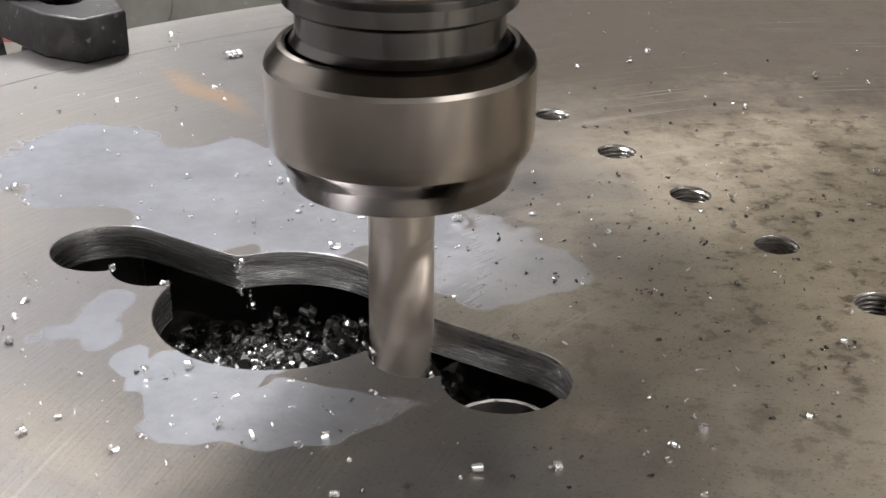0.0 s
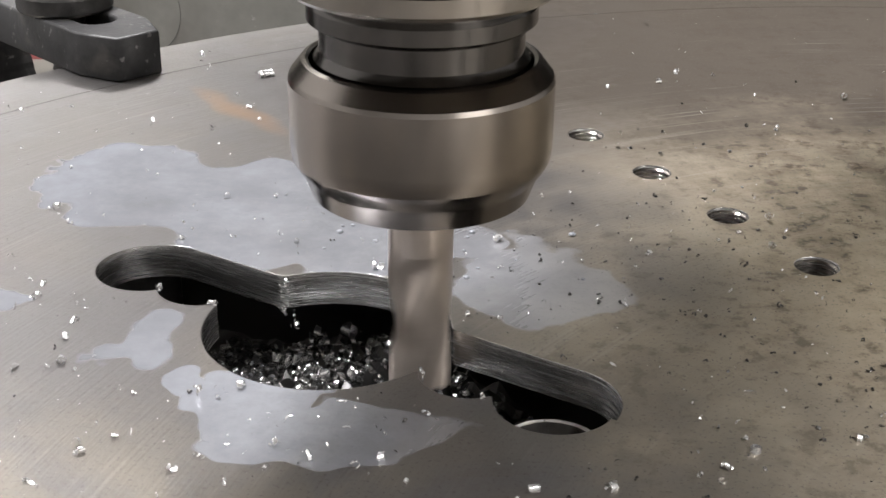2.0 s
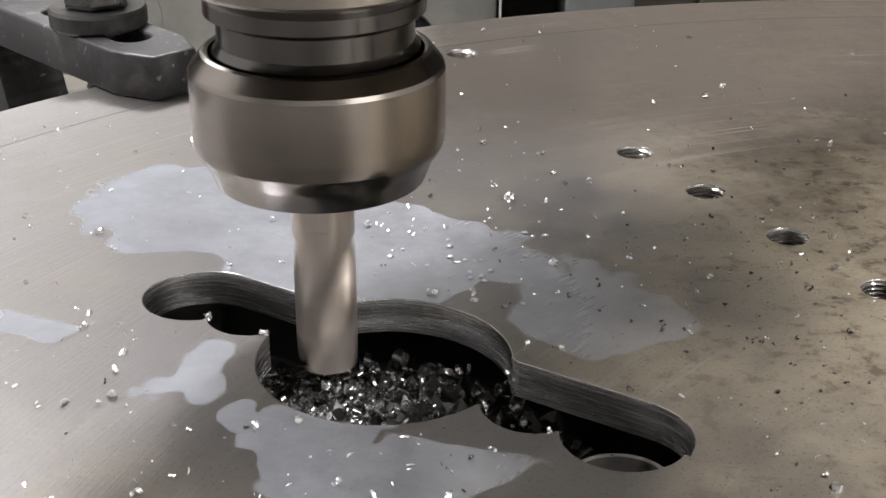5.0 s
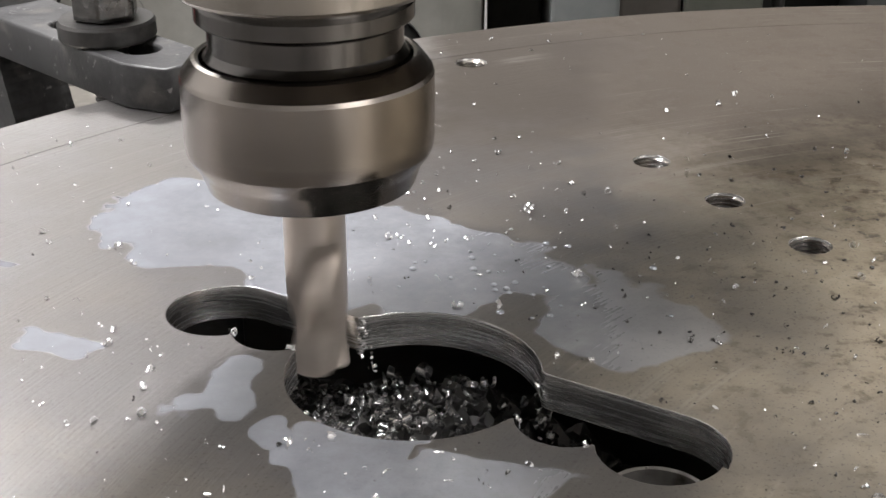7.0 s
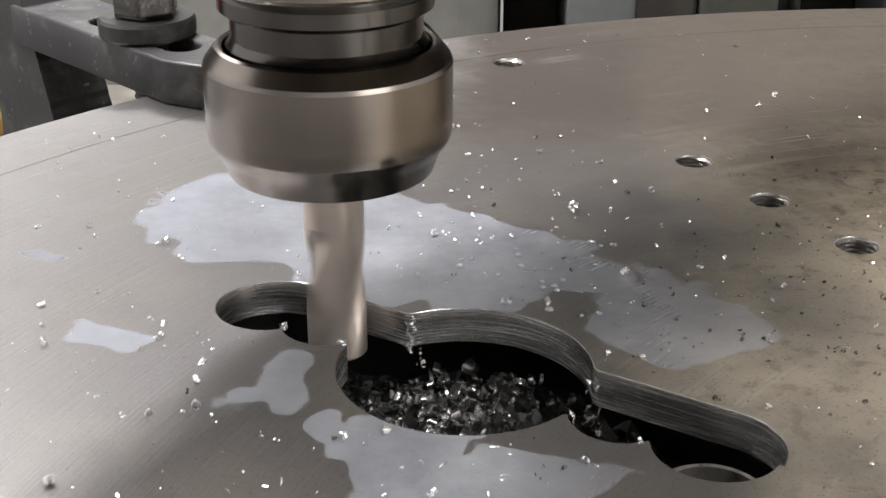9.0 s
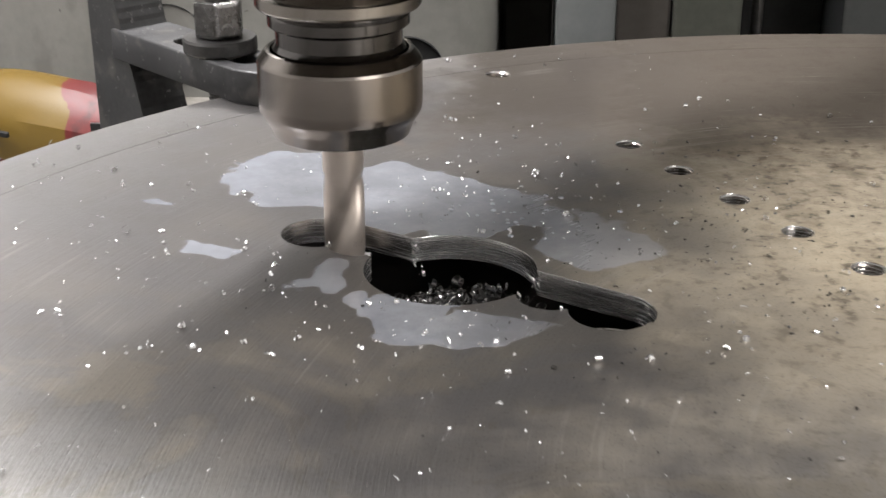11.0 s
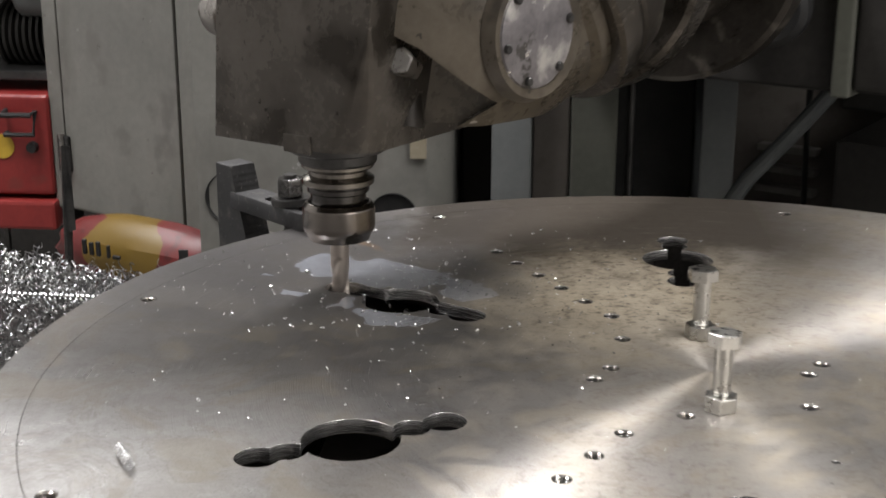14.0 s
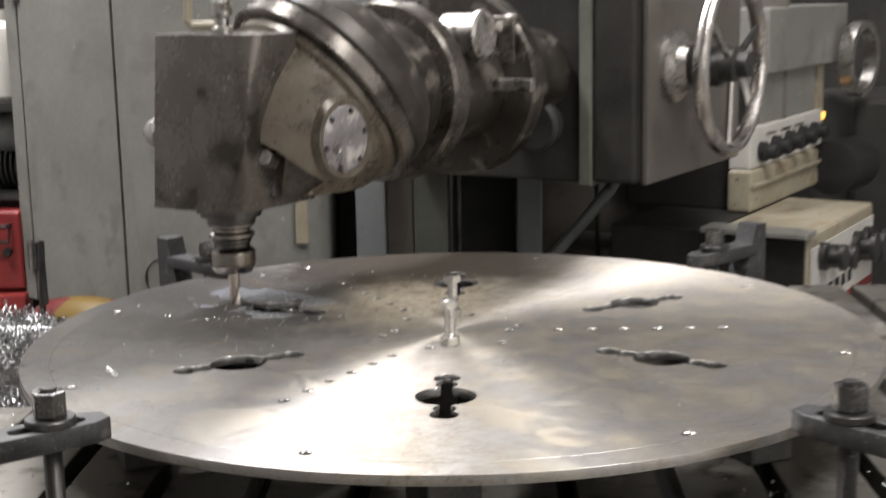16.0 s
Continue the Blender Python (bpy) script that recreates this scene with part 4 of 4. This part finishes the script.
def column():
    c = thing("machine_column", "grey painted milling machine column with covers and slideways", "machine column")
    # the rounded casting with openings
    arc = [(-.335 - .05 + .05 * math.cos(a), 1.20 + .10 - .10 * math.sin(a)) for a in [math.pi / 2 * k / 8 for k in range(9)]]
    part("rounded_casting", prism([(-.80, 1.22), *[(x, y) for x, y in arc[::-1]], (-.335, 1.7), (-.80, 1.7)], -1.0, .9), GREYPAINT, c, "rounded grey casting", True)
    # openings are closed discs, the shade inside put into their black colour
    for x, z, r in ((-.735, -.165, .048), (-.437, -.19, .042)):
        part("opening", lathe([(0, -.002), (r, -.002), (r * 1.06, .003), (r * 1.06, -.01), (0, -.012)], 40), BLACK, c, "black disc standing for a shaded round opening in the casting", at=axis_pose((x, 1.217 if x < -.5 else 1.198, z), (0, -1, 0)))
    # recess and gap are set back; their shade is put into dark colours
    for x0, x1, y, m, name in ((-.330, -.264, 1.45, DARKPAINT, "recess"), (-.262, -.190, 1.23, PALEPAINT, "slideway"), (-.188, -.122, 1.26, BROWNPAINT, "cover_plate"), (-.120, -.038, 1.25, GREENPAINT, "cover_plate"), (-.036, .136, 1.62, BLACK, "shaded_gap"), (.138, .205, 1.50, PALEPAINT, "slideway"), (.207, .9, 1.78, BROWNPAINT, "rear_panel")):
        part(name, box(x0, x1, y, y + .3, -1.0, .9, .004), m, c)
    part("guide_rod", lathe([(0, -1.0), (.007, -1.0), (.007, .9), (0, .9)], 16), DARKSTEEL, c, "dark oily guide rod", True, at=Matrix.Translation((-.012, 1.30, 0)))
    for k in range(6):
        for x0, x1 in ((-.08, .05), (.10, .24)):
            part("louvre", box(x0, x1, -.03, .004, -.007, .008, .004, 2), GREYPAINT, c, at=frame_pose((.37, 1.74, -.165 - k * .045), -U))
    part("name_plate", box(-.405, -.375, 1.19, 1.198, -.08, .04, .002), BEIGE, c, "small stained label plate")
    return c


column()
hose = solid("coolant_hose", tube([(.175, 1.5, -.27), (.235, 1.5, -.175), (.31, 1.5, -.09), (.38, 1.5, -.005), (.43, 1.5, .07), (.46, 1.5, .3)], .0165, 12), PALEPAINT, "grey flexible coolant hose beside the column", "hose", smooth=True)
solid("cable", tube([(.350, 1.56, .30), (.352, 1.56, .05), (.354, 1.56, -.12), (.362, 1.56, -.4)], .006, 8), BLACK, "black hanging electrical cable", "cable", smooth=True)


def cabinet():
    c = thing("electrical_cabinet", "tall grey-green steel cabinet with a closed door", "cabinet", frame_pose((-.905, 1.49, 0), -U))
    part("body", box(-.405, .16, .013, .42, -.32, 1.2, .004), GREYPAINT, c)
    part("door", box(-.352, -.004, 0, .012, -.312, 1.19, .003), GREYPAINT, c)
    part("side_panel", box(.004, .158, 0, .012, -.312, 1.19, .003), GREYPAINT, c)
    part("corner_post", box(-.403, -.359, .002, .012, -.318, 1.19, .003), GREYPAINT, c)
    for z in (-.19, .55):
        hg = part("hinge", box(-.372, -.336, -.010, -.0005, z - .04, z + .04, .004), DARKSTEEL, c)
        part("pin", lathe([(0, -.045), (.006, -.045), (.006, .045), (0, .045)], 12), BARE, hg, at=Matrix.Translation((-.354, -.011, z)))
    for x in (-.385, .14):
        for y in (.035, .395):
            part("leg", box(x - .015, x + .015, y - .015, y + .015, -1.0, -.321, .002), DARKPAINT, c)
    return c


cabinet()


def welder():
    w = thing("red_welding_machine", "worn red welding machine with a yellow sticker on a shelf", "welding machine", Matrix.Translation((-.045, .06, -.02)))
    part("case", box(-1.50, -1.205, 1.62, 2.0, -.27, -.045, .012, 3), RED, w)
    part("front_handle", tube([(-1.30, 1.618, -.08), (-1.30, 1.59, -.085), (-1.235, 1.59, -.085), (-1.235, 1.618, -.08), (-1.235, 1.6, -.13), (-1.30, 1.6, -.13), (-1.30, 1.618, -.13)], .006, 8), BLACK, w, "black handle")
    part("sticker", lathe([(0, 0), (.027, 0), (.027, .002), (0, .002)], 32), YELLOW, w, "round yellow sticker", at=axis_pose((-1.315, 1.619, -.16), (0, -1, 0)))
    part("knob", lathe([(0, 0), (.013, 0), (.011, .016), (0, .016)], 20), BLACK, w, smooth=True, at=axis_pose((-1.245, 1.619, -.16), (0, -1, 0)))
    part("base", box(-1.52, -1.20, 1.60, 2.0, -.345, -.28, .008), RED, w)
    return w


welder()


def motor():
    m = thing("compressor_motor", "grey motor with a ribbed housing and red end on a frame", "motor")
    part("drum", lathe([(0, 0), (.05, 0), (.058, .01), (.058, .10), (.05, .11), (0, .11)], 36), PALEPAINT, m, smooth=True, at=axis_pose((-1.23, 1.80, .145), (-1, .1, 0)))
    own = None
    for k in range(8):
        own = lathe([(.04, k * .016), (.075, k * .016), (.075, k * .016 + .007), (.04, k * .016 + .007)], 32, bm=own, closed=True)
    own = lathe([(0, 0), (.05, 0), (.05, .14), (0, .14)], 24, bm=own)
    part("ribs", own, DARKPAINT, m, "dark cooling ribs", at=axis_pose((-1.27, 1.84, .05), (-1, .1, 0)))
    part("frame", box(-1.5, -1.20, 1.72, 1.95, -.04, -.02, .003), DARKSTEEL, m)
    part("upright", box(-1.5, -1.47, 1.75, 1.9, -1.0, .9, .003), DARKSTEEL, m)
    return m


motor()
solid("white_canister", lathe([(0, .24), (.055, .24), (.062, .25), (.062, .40), (.05, .44), (.02, .46), (.02, .49), (0, .49)], 32, Matrix.Translation((-1.30, 1.80, 0))), WHITEPAINT, "off-white plastic canister on a shelf", "canister", smooth=True)
solid("wall_shelf", box(-1.6, -1.215, 1.7, 2.0, .215, .238, .003), DARKSTEEL, "dark steel shelf beside the cabinet", "shelf")


def oil_bag():
    b = thing("lubricant_sack", "red and yellow printed sack lying under the cabinet", "sack")
    own = bmesh.new()
    rows = []
    for i in range(25):
        a = math.pi * i / 24
        row = []
        for j in range(32):
            t = 2 * math.pi * j / 32
            w = 1 + .05 * noise.noise(Vector((3 * math.cos(t), 3 * math.sin(t), i * .35)))
            row.append(own.verts.new((.20 * -math.cos(a) * w, .07 * math.sin(a) ** .6 * math.cos(t) * w, .085 * math.sin(a) ** .6 * math.sin(t) * w)))
        rows.append(row)
    for a, c in zip(rows, rows[1:]):
        for j in range(32):
            own.faces.new((a[j], a[(j + 1) % 32], c[(j + 1) % 32], c[j]))
    bmesh.ops.remove_doubles(own, verts=own.verts, dist=1e-5)
    part("bag", own, SACK, b, smooth=True)
    for x, w, h in ((-.105, .008, .03), (-.090, .008, .026), (-.075, .008, .03), (-.052, .006, .026), (-.040, .016, .007)):
        part("print_bar", box(x, x + w, -.077, -.0715, .03, .03 + h, .0005, 1), BLACK, b)
    return b


bag = oil_bag()
bag.matrix_basis = pose(-.925, 1.32, -.322, 8, 4, -14)
solid("bag_stand", box(-1.1, -.70, 1.12, 1.48, -.45, -.42, .004), DARKSTEEL, "dark steel ledge under the sack", "ledge")
solid("bent_pipe", tube([(-1.00, 1.10, -.20), (-1.0, 1.1, -.05), (-1.02, 1.12, -.35), (-1.02, 1.15, -1.0)], .008, 8), DARKSTEEL, "thin grey pipe beside the sack", "pipe", smooth=True)
solid("hanging_strap", box(-.835, -.818, 1.19, 1.196, -.46, -.26, .001), BLACK, "black strap over the sack", "strap")


def console():
    """Control console; its face runs along the ram (x), y goes into it."""
    c = thing("control_console", "stained beige machine console with dials, knobs and pilot light", "control console", frame_pose((.818, 1.15, 0), N))
    part("pedestal", box(0, .60, 0, .24, -1.0, -.072, .014, 3), BEIGE, c, "beige painted pedestal, stained on top")
    part("dark_side", box(-.012, -.001, .004, .236, -1.0, -.080, .003), DARKPAINT, c, "dark painted side panel")
    part("rear_box", box(-.02, .60, .241, .5, -1.0, -.0722, .006), DARKPAINT, c)
    part("lid", box(-.055, .03, -.012, .25, -.0715, -.058, .003), GREYPAINT, c, "grey sheet lid over the dark side")
    part("back_box", box(.27, .93, .232, .30, -.0715, .04, .012, 3), BEIGE, c)
    part("rear_casting", box(.30, 1.0, .301, .6, -.0715, .28, .006), DARKPAINT, c, "dark painted casting behind the console")
    part("ledge", box(.265, .935, .222, .2315, -.005, .006, .003), BEIGE, c)
    face = part("dial_panel", box(.279, .92, .242, .30, .0405, .15, .006), WHITEPAINT, c, "off-white panel with black knobs")
    for x, z, r in ((.36, .082, .026), (.47, .085, .030), (.59, .088, .030), (.71, .090, .030), (.82, .094, .026)):
        k = part("knob", lathe([(0, 0), (r, 0), (r, .018), (r * .8, .022), (r * .7, .045), (0, .046)], 24), BLACK, face, "black turning knob", True, at=axis_pose((x, .2415, z), (0, -1, 0)))
    for x in (.41, .53, .65):
        part("toggle", tube([(x, .241, .125), (x, .215, .132)], .005, 8), BARE, face, "bright toggle lever", True)
    part("middle_box", box(.40, .89, .256, .30, .1505, .2825, .006), GREYPAINT, c, "grey-green switch box")
    part("side_strip", box(.931, 1.0, .262, .30, -.05, .2825, .004), BEIGE, c)
    part("pilot_light", lathe([(0, 0), (.012, 0), (.012, .012), (0, .016)], 16), LAMPGLOW, c, "glowing amber pilot light", True, at=axis_pose((.968, .2615, .126), (0, -1, 0)))
    part("upper_box", box(.40, 1.14, .236, .5, .283, .457, .006), GREYPAINT, c, "grey-green upper box, paint chipped")
    for x, z, r in ((.10, -.135, .034), (.19, -.15, .030), (.40, -.16, .040), (.50, -.17, .046)):
        part("knob", lathe([(0, 0), (r, 0), (r, .02), (r * .6, .024), (r * .55, .05), (r * .95, .052), (r * .95, .064), (0, .066)], 28), DARKSTEEL, c, "dark round dial knob", True, at=axis_pose((x, -.001, z), (0, -1, 0)))
    sign = part("name_panel", box(.02, .585, -.005, -.001, -.45, -.105, .001), WHITEPAINT, c, "white panel with a red stripe and worn lettering")
    part("stripe", prism([(.16, -.268), (.58, -.268), (.58, -.292), (.16, -.292)], .0056, .0066, Matrix.Rotation(radians(90), 4, "X")), RED, sign)
    for k in range(6):
        part("letter_bar", box(.05 + .058 * k, .085 + .058 * k, -.0066, -.0056, -.245, -.215, 0), BLACK, sign)
    return c


console()


def lathe_behind():
    l = thing("rear_machine", "dark machine with a bright spindle wheel behind the console", "machine")
    part("wheel", lathe([(.09, -.02), (.115, -.02), (.115, .02), (.09, .02)], 48, closed=True), BARE, l, smooth=True, at=axis_pose((1.21, 2.2, .29), (.8, -.6, 0)))
    part("casing", box(1.22, 1.9, 2.3, 2.8, -1.0, .16, .02), DARKPAINT, l)
    part("motor", lathe([(0, 0), (.075, 0), (.08, .02), (.08, .20), (0, .21)], 32), BLACK, l, smooth=True, at=axis_pose((1.20, 2.15, -.02), (-.6, -.8, 0)))
    part("lever", tube([(1.30, 2.15, .40), (1.45, 2.15, .48)], .008), BARE, l, smooth=True)
    return l


lathe_behind()


def tool_cupboard(x, y, w, h, turn):
    c = thing("tool_cupboard", "tall dark steel workshop cupboard against the wall", "cupboard", pose(x, y, -1.0, 0, 0, turn), "cupboards along the wall")
    part("body", box(-w / 2, w / 2, 0, .5, 0, h, .006), DARKPAINT, c)
    for k in (-1, 1):
        d = part("door", box(min(0, k * (w / 2 - .01)) + .003, max(0, k * (w / 2 - .01)) - .003, -.018, -.001, .05, h - .03, .003), DARKPAINT, c)
        part("handle", tube([(k * .04, -.02, h * .55), (k * .04, -.05, h * .55), (k * .04, -.05, h * .62), (k * .04, -.02, h * .62)], .007, 8), BARE, d)
    return c


tool_cupboard(1.15, 3.3, .95, 2.3, -6)
tool_cupboard(2.2, 3.2, .95, 2.2, -12)
tool_cupboard(.15, 3.2, .95, 2.3, 0)
tool_cupboard(-1.75, 2.6, .95, 2.3, 4)
tool_cupboard(-2.7, 2.4, .85, 2.1, 10)

# heap of swarf on the tray beside the table
solid("swarf_tray", box(-1.6, -.62, -.25, 1.02, -.32, -.30, .004), DARKSTEEL, "dark steel tray heaped with swarf", "tray")
rng = random.Random(21)
vs, fs = [], []
for k in range(4200):
    x, y = rng.uniform(-1.45, -.66), rng.uniform(-.25, .98)
    top = -.285 + .215 * math.exp(-((x + .98) / .34) ** 2 - ((y - .48) / .42) ** 2)
    p = Vector((x, y, rng.uniform(max(-.295, top - .05), top)))
    d = Vector((rng.gauss(0, 1), rng.gauss(0, 1), rng.gauss(0, .5))).normalized()
    a = d.cross(Vector((.2, .3, .9))).normalized()
    b_ = d.cross(a)
    r, w, n, ln = rng.uniform(.003, .009), rng.uniform(.0012, .003), 22, rng.uniform(.01, .06)
    base = len(vs)
    ph = rng.uniform(0, 6)
    for j in range(n):
        t = ph + j * .75
        c = p + d * (ln * j / n) + r * (math.cos(t) * a + math.sin(t) * b_)
        vs += [c, c + d * w]
    fs += [(base + 2 * j, base + 2 * j + 1, base + 2 * j + 3, base + 2 * j + 2) for j in range(n - 1)]
me = bpy.data.meshes.new("swarf_pile")
me.from_pydata([tuple(v) for v in vs], [], fs)
me.materials.append(SWARF)
tagged(new("swarf_pile", me), "tangled heap of bright curly steel swarf in a tray", "swarf", kind="stuff")
solid("long_swarf", coil(60, .004, .004, .42, 10), SWARF, "long straight curl of bright swarf on the heap", "swarf", frame_pose((-1.10, .46, -.105), (.98, -.03)), True)

# ---- the workshop ----
solid("floor", box(-4, 4, -4.5, 4.1, -1.1, -1.0, 0), CONCRETE, "oily grey concrete workshop floor", kind="structure")


def wall(name, x0, x1, y0, y1, hole=None):
    """A wall, with an opening (along x, low, high) if given."""
    if hole is None:
        return solid(name, box(x0, x1, y0, y1, -1.0, 3.4, 0), PLASTER, "dusty grey workshop wall", kind="structure")
    a, b, lo, hi = hole
    own = box(x0, a, y0, y1, -1.0, 3.4, 0)
    own = box(b, x1, y0, y1, -1.0, 3.4, 0, bm=own)
    own = box(a, b, y0, y1, -1.0, lo, 0, bm=own)
    own = box(a, b, y0, y1, hi, 3.4, 0, bm=own)
    return solid(name, own, PLASTER, "dusty grey workshop wall with a high window band", kind="structure")


wall("wall_north", -4, 4, 4.1, 4.25, (-3.6, .4, 1.65, 3.05))
wall("wall_south", -4, 4, -4.65, -4.5)
wall("wall_west", -4.15, -4, -4.5, 4.1)
wall("wall_east", 4, 4.15, -4.5, 4.1)
own = box(-4.15, 4.15, -4.65, 4.25, 3.4, 3.5, 0)
strip_light = solid("unseen_lamp_frame", prism([(-2.2, -.32), (2.2, -.32), (2.2, .32), (-2.2, .32)], 3.375, 3.398, frame_pose((-1.40, 1.40, 0), (.5, .866))), WHITEPAINT, "unseen white frame round a long overhead lamp", "roof light")
# unseen frame added round the overhead fill
solid("unseen_lamp_frame", box(.8, 1.8, -2.65, .45, 3.375, 3.398, 0), WHITEPAINT, "unseen white frame round a long overhead lamp", "roof light")
solid("ceiling", own, PLASTER, "dusty grey workshop roof", kind="structure")


def motions():
    times = [r[0] for r in FEED]
    for ob in MOVERS:
        rest = ob.matrix_basis.copy()
        walk(ob, [(t, Matrix.Translation(shift(t)) @ rest) for t in times])
    # the tool spins about its axis
    walk(TOOL, [(k / FPS, Matrix.Translation(AXIS) @ Matrix.Rotation(radians(77 * k), 4, "Z")) for k in range(int(16 * FPS) + 1)])


motions()
